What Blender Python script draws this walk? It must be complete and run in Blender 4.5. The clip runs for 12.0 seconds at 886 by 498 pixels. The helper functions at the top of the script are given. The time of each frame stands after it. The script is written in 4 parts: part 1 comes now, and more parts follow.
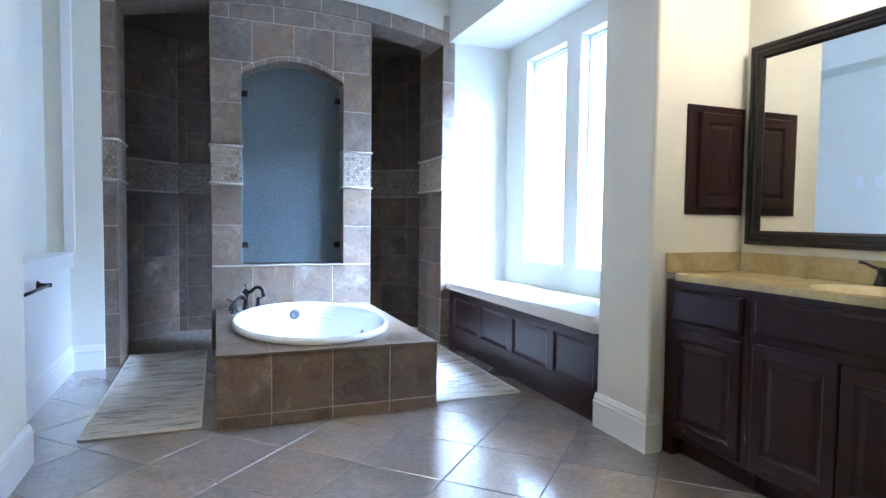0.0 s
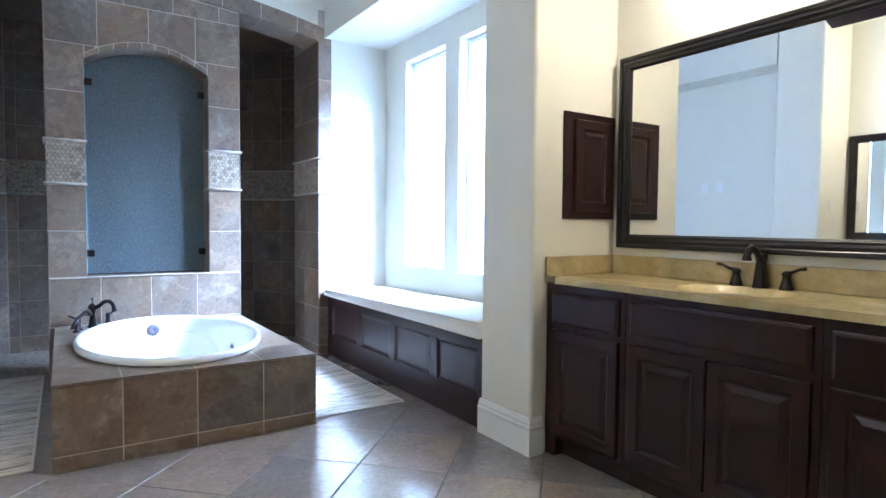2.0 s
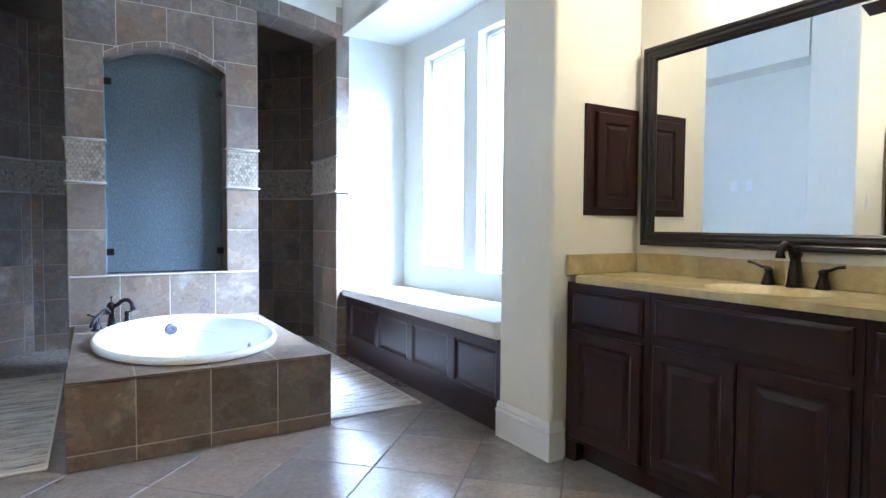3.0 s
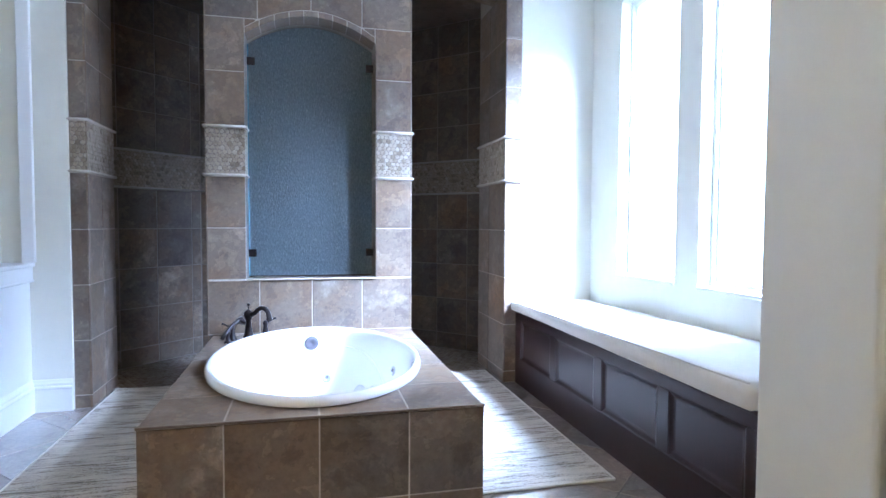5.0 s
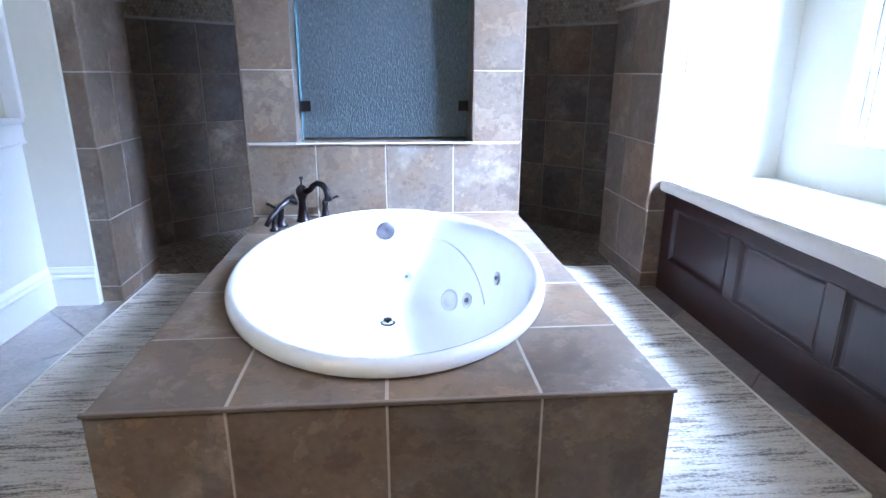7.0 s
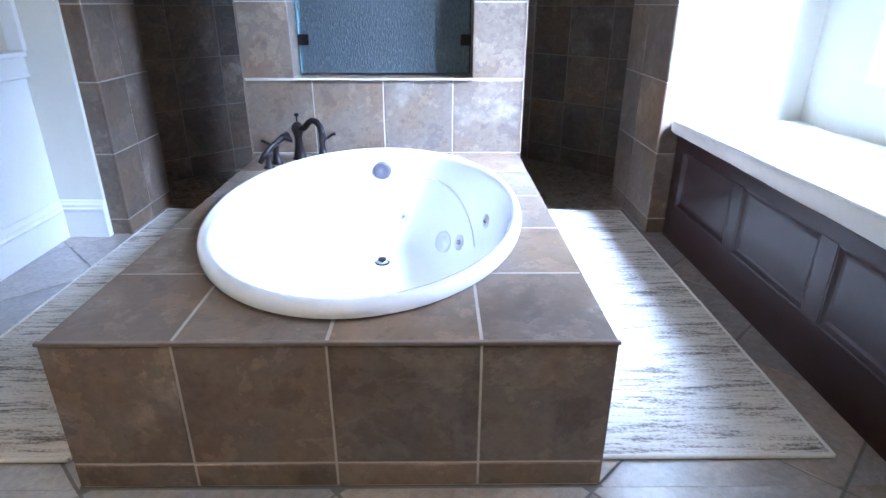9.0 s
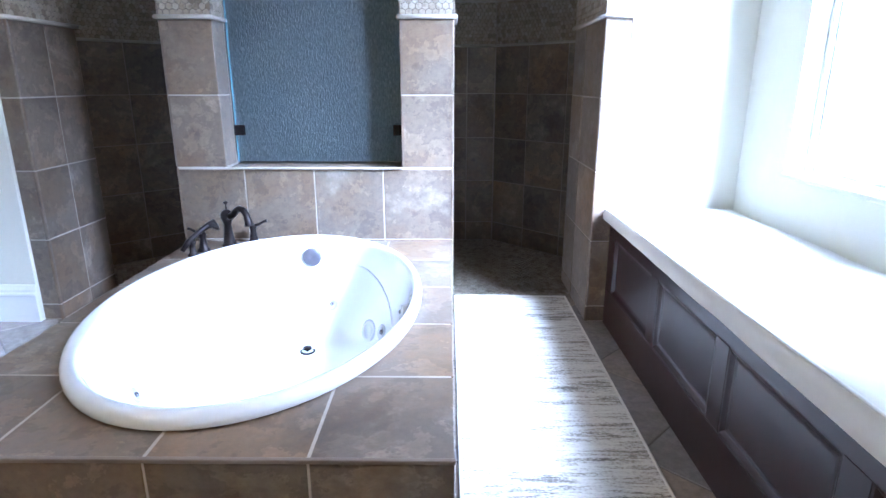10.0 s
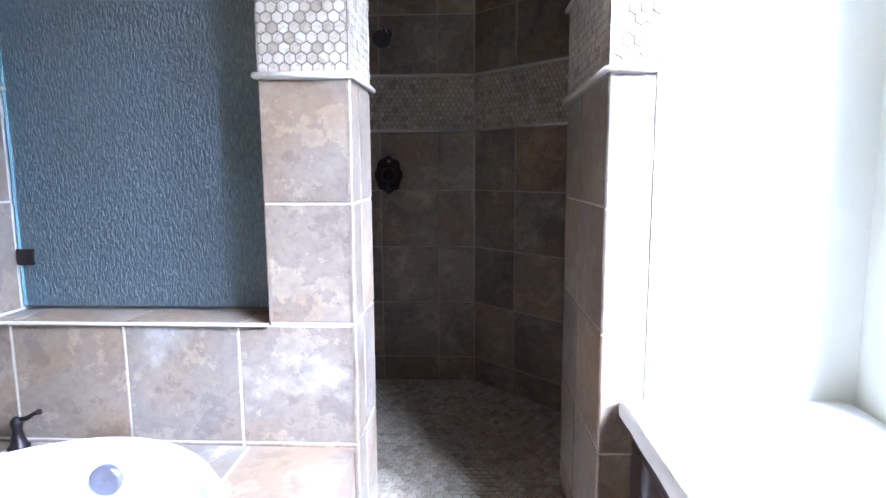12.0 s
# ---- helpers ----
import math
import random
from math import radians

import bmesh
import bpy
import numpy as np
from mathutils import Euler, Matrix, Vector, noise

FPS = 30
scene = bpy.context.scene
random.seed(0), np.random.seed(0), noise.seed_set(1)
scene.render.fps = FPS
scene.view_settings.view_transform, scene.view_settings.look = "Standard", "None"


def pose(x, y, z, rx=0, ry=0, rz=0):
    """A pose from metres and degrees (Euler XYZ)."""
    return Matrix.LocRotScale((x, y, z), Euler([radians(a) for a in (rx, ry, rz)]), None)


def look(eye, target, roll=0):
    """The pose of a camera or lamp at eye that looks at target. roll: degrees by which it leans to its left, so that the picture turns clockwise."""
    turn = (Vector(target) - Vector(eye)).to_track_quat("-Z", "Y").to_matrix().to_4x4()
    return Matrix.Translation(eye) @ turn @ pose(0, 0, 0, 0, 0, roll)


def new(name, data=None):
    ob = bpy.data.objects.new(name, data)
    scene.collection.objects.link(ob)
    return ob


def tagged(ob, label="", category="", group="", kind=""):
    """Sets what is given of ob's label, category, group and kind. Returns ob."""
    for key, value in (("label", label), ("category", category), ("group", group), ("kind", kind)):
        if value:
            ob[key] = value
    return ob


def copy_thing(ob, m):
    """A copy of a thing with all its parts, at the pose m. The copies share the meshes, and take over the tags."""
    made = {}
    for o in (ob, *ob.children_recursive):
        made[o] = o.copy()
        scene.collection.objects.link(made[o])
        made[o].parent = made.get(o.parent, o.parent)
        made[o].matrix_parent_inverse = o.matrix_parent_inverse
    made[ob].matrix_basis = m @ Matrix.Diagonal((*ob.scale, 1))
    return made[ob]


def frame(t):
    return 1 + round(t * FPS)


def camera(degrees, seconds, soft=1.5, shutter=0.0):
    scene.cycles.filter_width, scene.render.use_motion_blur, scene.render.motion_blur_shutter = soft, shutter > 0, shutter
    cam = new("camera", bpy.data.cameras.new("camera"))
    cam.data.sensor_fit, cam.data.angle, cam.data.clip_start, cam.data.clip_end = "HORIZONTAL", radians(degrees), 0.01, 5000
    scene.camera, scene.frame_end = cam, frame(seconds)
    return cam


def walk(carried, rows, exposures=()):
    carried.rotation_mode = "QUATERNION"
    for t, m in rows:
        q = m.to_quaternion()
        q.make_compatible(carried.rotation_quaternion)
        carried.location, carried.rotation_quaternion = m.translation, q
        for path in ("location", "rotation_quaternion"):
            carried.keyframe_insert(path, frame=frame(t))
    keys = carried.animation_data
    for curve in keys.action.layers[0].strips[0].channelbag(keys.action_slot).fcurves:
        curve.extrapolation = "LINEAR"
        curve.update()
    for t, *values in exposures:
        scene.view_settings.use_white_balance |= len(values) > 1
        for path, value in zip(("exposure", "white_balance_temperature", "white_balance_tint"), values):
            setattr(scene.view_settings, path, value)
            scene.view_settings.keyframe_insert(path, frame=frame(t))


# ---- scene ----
cam = camera(75.0, 12.0)
PATH = [
    (0, (0.397, 0.059, 1.144), (1.127, 1.918, 1.044), 0.7),
    (0.5, (0.407, 0.149, 1.14), (1.258, 1.956, 1.049), 0.8),
    (1, (0.416, 0.182, 1.148), (1.401, 1.92, 1.059), 0.7),
    (1.5, (0.419, 0.18, 1.148), (1.484, 1.871, 1.064), 0.6),
    (2, (0.442, 0.183, 1.156), (1.543, 1.85, 1.069), 0.5),
    (2.5, (0.47, 0.193, 1.161), (1.575, 1.858, 1.069), 0.5),
    (3, (0.513, 0.236, 1.138), (1.548, 1.945, 1.053), 0.4),
    (3.2, (0.533, 0.297, 1.141), (1.529, 2.029, 1.052), 0.5),
    (4.8, (0.928, 1.029, 1.125), (1.429, 2.964, 1.037), 0.2),
    (5, (0.969, 1.16, 1.121), (1.427, 3.105, 1.031), 0.3),
    (5.5, (1.015, 1.477, 1.11), (1.335, 3.449, 1.01), 0.3),
    (6, (1.014, 1.77, 1.085), (1.244, 3.746, 0.877), 0.2),
    (6.5, (1.033, 2.029, 1.078), (1.225, 3.974, 0.654), 0.3),
    (7, (1.034, 2.23, 1.074), (1.2, 4.135, 0.49), 0.2),
    (7.2, (1.017, 2.295, 1.07), (1.181, 4.185, 0.436), 0.3),
    (8.8, (1.172, 2.267, 1.075), (1.218, 4.105, 0.288), 0.2),
    (9, (1.251, 2.246, 1.078), (1.27, 4.086, 0.294), 0.1),
    (9.5, (1.438, 2.247, 1.098), (1.43, 4.113, 0.38), -0.0),
    (10, (1.63, 2.313, 1.137), (1.612, 4.235, 0.584), -0.0),
    (10.5, (1.781, 2.48, 1.145), (1.727, 4.433, 0.72), -0.1),
    (11, (1.84, 2.784, 1.178), (1.768, 4.755, 0.845), 0.0),
    (11.5, (1.928, 3.116, 1.176), (1.844, 5.095, 0.901), -0.1),
    (12, (1.968, 3.489, 1.166), (1.868, 5.469, 0.901), -0.3),
]
EXPOSURES = [(0.0, 0.15, 5320, 23), (3.0, 0.19, 5480, 23), (5.0, 0.20, 5550, 28), (9.0, 0.12, 5560, 28), (10.5, 0.19, 5850, 28), (12.0, 0.32, 6100, 31)]
walk(cam, [(t, look(eye, target, roll)) for t, eye, target, roll in PATH], EXPOSURES)

# ---- world and large lights ----
world = bpy.data.worlds.new("sky_world")
scene.world = world
world.use_nodes = True
wn = world.node_tree
wn.nodes.clear()
sky = wn.nodes.new("ShaderNodeTexSky")
sky.sky_type = "NISHITA"
sky.sun_disc = False
sky.sun_elevation, sky.sun_rotation = radians(48), radians(250)
bg = wn.nodes.new("ShaderNodeBackground")
bg.inputs["Strength"].default_value = 0.12
wo = wn.nodes.new("ShaderNodeOutputWorld")
wn.links.new(sky.outputs[0], bg.inputs[0])
wn.links.new(bg.outputs[0], wo.inputs[0])


def area_light(name, m, w, h, watts, color):
    data = bpy.data.lights.new(name, "AREA")
    data.shape, data.size, data.size_y, data.energy, data.color = "RECTANGLE", w, h, watts, color
    ob = new(name, data)
    ob.matrix_world = m
    return ob


WIN = ((3.985, 4.60), (3.175, 3.79))      # window openings along y
WIN_Z0, WIN_Z1 = 0.78, 2.555
for a, b in WIN:
    lamp = area_light("window_daylight", look((3.75, (a + b) / 2 - 0.62, 2.82), (2.2, (a + b) / 2 + 1.10, 0.62)), 0.90, 1.15, 278, (0.53, 0.76, 1.0))
    lamp.data.spread = radians(67)


# ---- materials ----
def mat(name):
    m = bpy.data.materials.new(name)
    m.use_nodes = True
    nt = m.node_tree
    p = nt.nodes["Principled BSDF"]
    return m, nt, p


def node(nt, kind, **props):
    n = nt.nodes.new(kind)
    for k, v in props.items():
        if k in n.inputs:
            n.inputs[k].default_value = v
    return n


def ramp(nt, src, stops):
    r = nt.nodes.new("ShaderNodeValToRGB")
    e = r.color_ramp.elements
    while len(e) < len(stops):
        e.new(0.5)
    for el, (pos, col) in zip(e, stops):
        el.position = pos
        el.color = (*col, 1) if len(col) == 3 else col
    nt.links.new(src, r.inputs[0])
    return r.outputs[0]


def mix(nt, fac, a, b, mode="MIX"):
    n = nt.nodes.new("ShaderNodeMix")
    n.data_type, n.blend_type = "RGBA", mode
    for sock, v in ((n.inputs[0], fac), (n.inputs[6], a), (n.inputs[7], b)):
        if hasattr(v, "is_linked"):
            nt.links.new(v, sock)
        elif isinstance(v, (int, float)):
            sock.default_value = v
        else:
            sock.default_value = (*v, 1)
    return n.outputs[2]


def bump(nt, p, height, strength, dist=0.01):
    b = node(nt, "ShaderNodeBump", Strength=strength, Distance=dist)
    nt.links.new(height, b.inputs["Height"])
    nt.links.new(b.outputs[0], p.inputs["Normal"])


def coords(nt, jitter=True, island=False):
    """Object coordinates, moved by a random step for each piece."""
    tc = nt.nodes.new("ShaderNodeTexCoord")
    if not jitter:
        return tc.outputs["Object"], None
    if island:
        src = nt.nodes.new("ShaderNodeNewGeometry").outputs["Random Per Island"]
    else:
        src = nt.nodes.new("ShaderNodeObjectInfo").outputs["Random"]
    mul = nt.nodes.new("ShaderNodeMath")
    mul.operation = "MULTIPLY"
    mul.inputs[1].default_value = 61.7
    nt.links.new(src, mul.inputs[0])
    add = nt.nodes.new("ShaderNodeVectorMath")
    nt.links.new(tc.outputs["Object"], add.inputs[0])
    nt.links.new(mul.outputs[0], add.inputs[1])
    return add.outputs[0], src


def noise_tex(nt, vec, scale, detail=6.0, rough=0.6, dist=0.0):
    n = node(nt, "ShaderNodeTexNoise", Scale=scale, Detail=detail, Roughness=rough, Distortion=dist)
    nt.links.new(vec, n.inputs["Vector"])
    return n.outputs[0]


def stone_tile(name, dark, mid, light, rough=(0.3, 0.5), island=False, jitter=True, flaky=0.75, gloss=0.5, relief=0.25, rusty=0.8):
    """Slate-look porcelain: cloudy patches, split layers with crisp edges, a colour shift from tile to tile."""
    m, nt, p = mat(name)
    vec, rnd = coords(nt, jitter, island)
    big = noise_tex(nt, vec, 3.4, 12, 0.66, 0.2)
    fine = noise_tex(nt, vec, 40, 8, 0.72, 0.2)
    layer = noise_tex(nt, vec, 4.4, 14, 0.70, 0.22)
    rust = noise_tex(nt, vec, 2.6, 8, 0.62, 0.3)
    base = ramp(nt, big, [(0.30, dark), (0.46, mid), (0.56, mid), (0.72, light)])
    base = mix(nt, ramp(nt, rust, [(0.46, (0, 0, 0)), (0.60, (rusty,) * 3)]), base, [mid[0] * 0.98, mid[1] * 0.82, mid[2] * 0.66])
    split = ramp(nt, layer, [(0.34, (0.66, 0.65, 0.66)), (0.428, (0.80, 0.79, 0.80)), (0.440, (1.04, 1.03, 1.01)), (0.50, (0.95, 0.94, 0.94)), (0.546, (0.88, 0.87, 0.87)),
                             (0.554, (1.30, 1.28, 1.24)), (0.62, (1.10, 1.08, 1.06)), (0.70, (0.98, 0.97, 0.96))])
    grain = ramp(nt, fine, [(0.3, (0.72, 0.72, 0.72)), (0.7, (1.22, 1.2, 1.18))])
    col = mix(nt, 0.7, mix(nt, flaky, base, split, "MULTIPLY"), grain, "MULTIPLY")
    if rnd is not None:
        tone = ramp(nt, rnd, [(0.0, (0.78, 0.82, 0.88)), (0.35, (1.08, 0.98, 0.88)), (0.7, (0.92, 0.94, 0.98)), (1.0, (1.18, 1.10, 1.0))])
        col = mix(nt, 0.9, col, tone, "MULTIPLY")
    nt.links.new(col, p.inputs["Base Color"])
    r = ramp(nt, fine, [(0.3, (rough[0],) * 3), (0.7, (rough[1],) * 3)])
    nt.links.new(r, p.inputs["Roughness"])
    p.inputs["Specular IOR Level"].default_value = gloss
    bump(nt, p, mix(nt, 0.5, layer, fine), relief, 0.004)
    return m


def plain(name, color, rough=0.5, metal=0.0, vary=0.06, scale=30.0, bumpy=0.05, coat=0.0):
    m, nt, p = mat(name)
    vec, _ = coords(nt, False)
    a = noise_tex(nt, vec, scale, 5)
    b = noise_tex(nt, vec, scale * 0.08, 3)
    lo, hi = [c * (1 - vary) for c in color], [min(1, c * (1 + vary)) for c in color]
    nt.links.new(ramp(nt, mix(nt, 0.5, a, b), [(0.35, lo), (0.65, hi)]), p.inputs["Base Color"])
    p.inputs["Roughness"].default_value = rough
    p.inputs["Metallic"].default_value = metal
    p.inputs["Coat Weight"].default_value = coat
    if bumpy:
        bump(nt, p, a, bumpy, 0.003)
    return m


TILE = stone_tile("slate_porcelain", (0.085, 0.062, 0.046), (0.166, 0.131, 0.101), (0.325, 0.286, 0.236), flaky=0.95)
FLOOR_TILE = stone_tile("floor_porcelain", (0.250, 0.228, 0.212), (0.325, 0.300, 0.280), (0.390, 0.362, 0.340), (0.11, 0.22), flaky=0.3, gloss=1.0, relief=0.08, rusty=0.2)
glaze = FLOOR_TILE.node_tree.nodes["Principled BSDF"].inputs
glaze["Coat Weight"].default_value, glaze["Coat Roughness"].default_value = 0.8, 0.14
GROUT = plain("grout", (0.42, 0.37, 0.32), 0.9, 0, 0.1, 60, 0.2)
HEX_GROUT = plain("mosaic_grout", (0.10, 0.078, 0.058), 0.9, 0, 0.15, 60, 0.2)
SHOWER_GROUT = plain("shower_grout", (0.28, 0.24, 0.205), 0.9, 0, 0.12, 60, 0.2)
SHOWER_FLOOR_GROUT = plain("shower_floor_grout", (0.21, 0.165, 0.125), 0.9, 0, 0.15, 60, 0.2)
FLOOR_GROUT = plain("floor_grout", (0.13, 0.115, 0.10), 0.9, 0, 0.12, 60, 0.2)
PAINT = plain("cream_wall_paint", (0.76, 0.745, 0.65), 0.7, 0, 0.02, 180, 0.12)
CEIL_PAINT = plain("ceiling_paint", (0.78, 0.76, 0.70), 0.8, 0, 0.02, 150, 0.12)
TRIM = plain("white_trim_paint", (0.82, 0.82, 0.80), 0.35, 0, 0.015, 60, 0.03)
BRONZE = plain("oil_rubbed_bronze", (0.030, 0.024, 0.024), 0.3, 0.75, 0.25, 40, 0.04)
CHROME = plain("dull_chrome", (0.35, 0.35, 0.38), 0.25, 1.0, 0.05, 40, 0)
FRAME_WOOD = plain("black_brown_frame_lacquer", (0.008, 0.006, 0.006), 0.28, 0, 0.3, 25, 0.05)
ACRYLIC = plain("white_tub_acrylic", (0.84, 0.85, 0.85), 0.12, 0, 0.01, 12, 0, 0.6)
PLASTIC = plain("white_plastic", (0.8, 0.8, 0.78), 0.4, 0, 0.01, 30, 0)
CUSHION = plain("white_cushion_fabric", (0.78, 0.76, 0.72), 0.95, 0, 0.03, 420, 0.3)
VINYL = plain("white_vinyl_window", (0.75, 0.75, 0.74), 0.4, 0, 0.02, 30, 0)
EDGE_METAL = plain("brown_edge_strip", (0.20, 0.155, 0.125), 0.35, 0.3, 0.1, 40, 0.05)
JET_TRIM = plain("pale_grey_jet_trim", (0.66, 0.67, 0.68), 0.2, 0, 0.03, 30, 0)
# the bronze again, paler and lavender: reflected light put into its colour
BRONZE_LIT = plain("satin_bronze_cover", (0.16, 0.15, 0.17), 0.42, 0.7, 0.1, 40, 0.03)


def hex_material(name, island, jitter=True):
    m, nt, p = mat(name)
    vec, rnd = coords(nt, True, island)
    col = ramp(nt, rnd, [(0.0, (0.18, 0.133, 0.092)), (0.2, (0.265, 0.208, 0.148)), (0.5, (0.33, 0.270, 0.202)), (0.8, (0.30, 0.245, 0.187)), (1.0, (0.39, 0.335, 0.265))])
    vein = ramp(nt, noise_tex(nt, vec, 45, 6, 0.65, 1.2), [(0.32, (0.55, 0.5, 0.45)), (0.5, (1.0, 1.0, 1.0)), (0.7, (1.12, 1.1, 1.08))])
    nt.links.new(mix(nt, 0.85, col, vein, "MULTIPLY"), p.inputs["Base Color"])
    p.inputs["Roughness"].default_value = 0.42
    return m


HEX = hex_material("travertine_hexagon", False)
HEX_ISLAND = hex_material("travertine_hexagon_mosaic", True)
PENCIL = plain("cream_pencil_trim", (0.44, 0.385, 0.32), 0.4, 0, 0.12, 30, 0.08)


def wood_material():
    m, nt, p = mat("espresso_wood")
    tc = nt.nodes.new("ShaderNodeTexCoord")
    mp = node(nt, "ShaderNodeMapping")
    mp.inputs["Scale"].default_value = (14, 14, 1.6)
    nt.links.new(tc.outputs["Object"], mp.inputs[0])
    grain = noise_tex(nt, mp.outputs[0], 6, 8, 0.65, 0.8)
    cloud = noise_tex(nt, tc.outputs["Object"], 3.0, 3)
    c = ramp(nt, grain, [(0.3, (0.0160, 0.0062, 0.0059)), (0.55, (0.0225, 0.0082, 0.0076)), (0.75, (0.0300, 0.0106, 0.0096))])
    c = mix(nt, 0.6, c, ramp(nt, cloud, [(0.3, (0.75, 0.72, 0.75)), (0.7, (1.2, 1.15, 1.1))]), "MULTIPLY")
    nt.links.new(c, p.inputs["Base Color"])
    nt.links.new(ramp(nt, grain, [(0.2, (0.27,) * 3), (0.8, (0.36,) * 3)]), p.inputs["Roughness"])
    p.inputs["Specular IOR Level"].default_value = 0.32
    return m


WOOD = wood_material()


def travertine():
    m, nt, p = mat("honey_travertine")
    vec, _ = coords(nt, False)
    a = noise_tex(nt, vec, 4, 8, 0.6, 1.0)
    b = noise_tex(nt, vec, 30, 8, 0.7, 0.5)
    pits = noise_tex(nt, vec, 16, 10, 0.75, 3.0)
    c = ramp(nt, a, [(0.3, (0.355, 0.28, 0.125)), (0.5, (0.46, 0.375, 0.19)), (0.7, (0.55, 0.465, 0.27))])
    c = mix(nt, 0.7, c, ramp(nt, b, [(0.3, (0.8, 0.78, 0.72)), (0.7, (1.15, 1.14, 1.12))]), "MULTIPLY")
    c = mix(nt, ramp(nt, pits, [(0.66, (0, 0, 0)), (0.72, (0.75, 0.75, 0.75))]), c, (0.76, 0.68, 0.50))
    nt.links.new(c, p.inputs["Base Color"])
    p.inputs["Roughness"].default_value = 0.22
    return m


COUNTER = travertine()


def rug_material():
    m, nt, p = mat("streaked_woven_rug")
    vec, rnd = coords(nt, True)

    def stretched(x, y, detail, rough, dist):
        mp = node(nt, "ShaderNodeMapping")
        mp.inputs["Scale"].default_value = (x, y, 1)
        nt.links.new(vec, mp.inputs[0])
        return noise_tex(nt, mp.outputs[0], 1.0, detail, rough, dist)
    streak = stretched(6.0, 62, 4, 0.6, 0.6)
    cluster = stretched(2.4, 11, 4, 0.6, 0.5)
    yarn = stretched(85, 150, 3, 0.7, 0.0)
    soft = mix(nt, 0.30, mix(nt, 0.36, streak, cluster), yarn)
    c = ramp(nt, soft, [(0.385, (0.13, 0.11, 0.088)), (0.44, (0.28, 0.242, 0.198)), (0.48, (0.49, 0.44, 0.37)), (0.52, (0.59, 0.54, 0.465)), (0.61, (0.67, 0.62, 0.545))])
    nt.links.new(c, p.inputs["Base Color"])
    p.inputs["Roughness"].default_value = 1.0
    bump(nt, p, mix(nt, 0.5, yarn, streak), 0.6, 0.006)
    return m


RUG = rug_material()
RUG_EDGE = plain("cream_rug_binding", (0.62, 0.58, 0.50), 1.0, 0, 0.08, 300, 0.3)


def mirror_material():
    m, nt, p = mat("silvered_mirror")
    p.inputs["Base Color"].default_value = (0.93, 0.95, 0.94, 1)
    p.inputs["Metallic"].default_value = 1.0
    p.inputs["Roughness"].default_value = 0.01
    return m


MIRROR = mirror_material()


def rain_glass():
    m, nt, p = mat("rain_textured_glass")
    vec, _ = coords(nt, False)
    mp = node(nt, "ShaderNodeMapping")
    mp.inputs["Scale"].default_value = (140, 140, 52)
    nt.links.new(vec, mp.inputs[0])
    drops = noise_tex(nt, mp.outputs[0], 1.0, 3, 0.55, 0.7)
    # tint varies with the drops; the palest stop paints lamp glints into the colour
    nt.links.new(ramp(nt, drops, [(0.32, (0.20, 0.27, 0.29)), (0.5, (0.32, 0.43, 0.46)), (0.64, (0.51, 0.63, 0.65)), (0.72, (0.78, 0.86, 0.87))]), p.inputs["Base Color"])
    p.inputs["Roughness"].default_value = 0.30
    p.inputs["IOR"].default_value = 1.45
    p.inputs["Transmission Weight"].default_value = 0.91
    bump(nt, p, drops, 1.0, 0.007)
    return m


GLASS = rain_glass()
# opaque aqua: the light that gathers in the glass edge, given as colour
GLASS_EDGE = plain("polished_glass_edge", (0.16, 0.36, 0.44), 0.15, 0, 0.05, 20, 0)


def clear_glass():
    m, nt, p = mat("window_glass")
    p.inputs["Base Color"].default_value = (0.95, 0.98, 1, 1)
    p.inputs["Roughness"].default_value = 0.0
    p.inputs["Transmission Weight"].default_value = 1.0
    return m


PANE = clear_glass()


def glow(name, color, strength):
    m, nt, p = mat(name)
    p.inputs["Base Color"].default_value = (0.9, 0.85, 0.75, 1)
    p.inputs["Emission Color"].default_value = (*color, 1)
    p.inputs["Emission Strength"].default_value = strength
    return m


SHADE_GLOW = glow("lit_shade_glass", (1.0, 0.87, 0.58), 60.0)
DAY_GLOW = glow("bright_overcast_distance", (0.52, 0.76, 1.0), 7.5)


# ---- building helpers ----
def part(name, bm, material, parent=None, label=""):
    me = bpy.data.meshes.new(name)
    bm.to_mesh(me)
    bm.free()
    me.materials.append(material)
    ob = new(name, me)
    ob.parent = parent
    if label:
        ob["label"] = label
    return ob


def thing(name, label, category, at=(0, 0, 0), group="", kind=""):
    ob = new(name)
    ob.location = at
    ob.empty_display_size = 0.1
    return tagged(ob, label, category, group, kind)


def boxes(*lohi, r=0.0, seg=2):
    bm = bmesh.new()
    for lo, hi in lohi:
        v = bmesh.ops.create_cube(bm, size=1)["verts"]
        for q in v:
            q.co = [lo[i] + (q.co[i] + 0.5) * (hi[i] - lo[i]) for i in range(3)]
    if r:
        bmesh.ops.bevel(bm, geom=bm.edges[:], offset=r, segments=seg, profile=0.5, affect="EDGES")
    return bm


def seat(ob, m):
    """Put a part at the world pose m, its parent being a thing that is not turned."""
    ob.matrix_basis = Matrix.Translation(-ob.parent.location) @ m
    return ob


def smooth(ob):
    for f in ob.data.polygons:
        f.use_smooth = True
    return ob


def structure(name, bm, material, label, category="wall"):
    return tagged(part(name, bm, material), label, category, kind="structure")


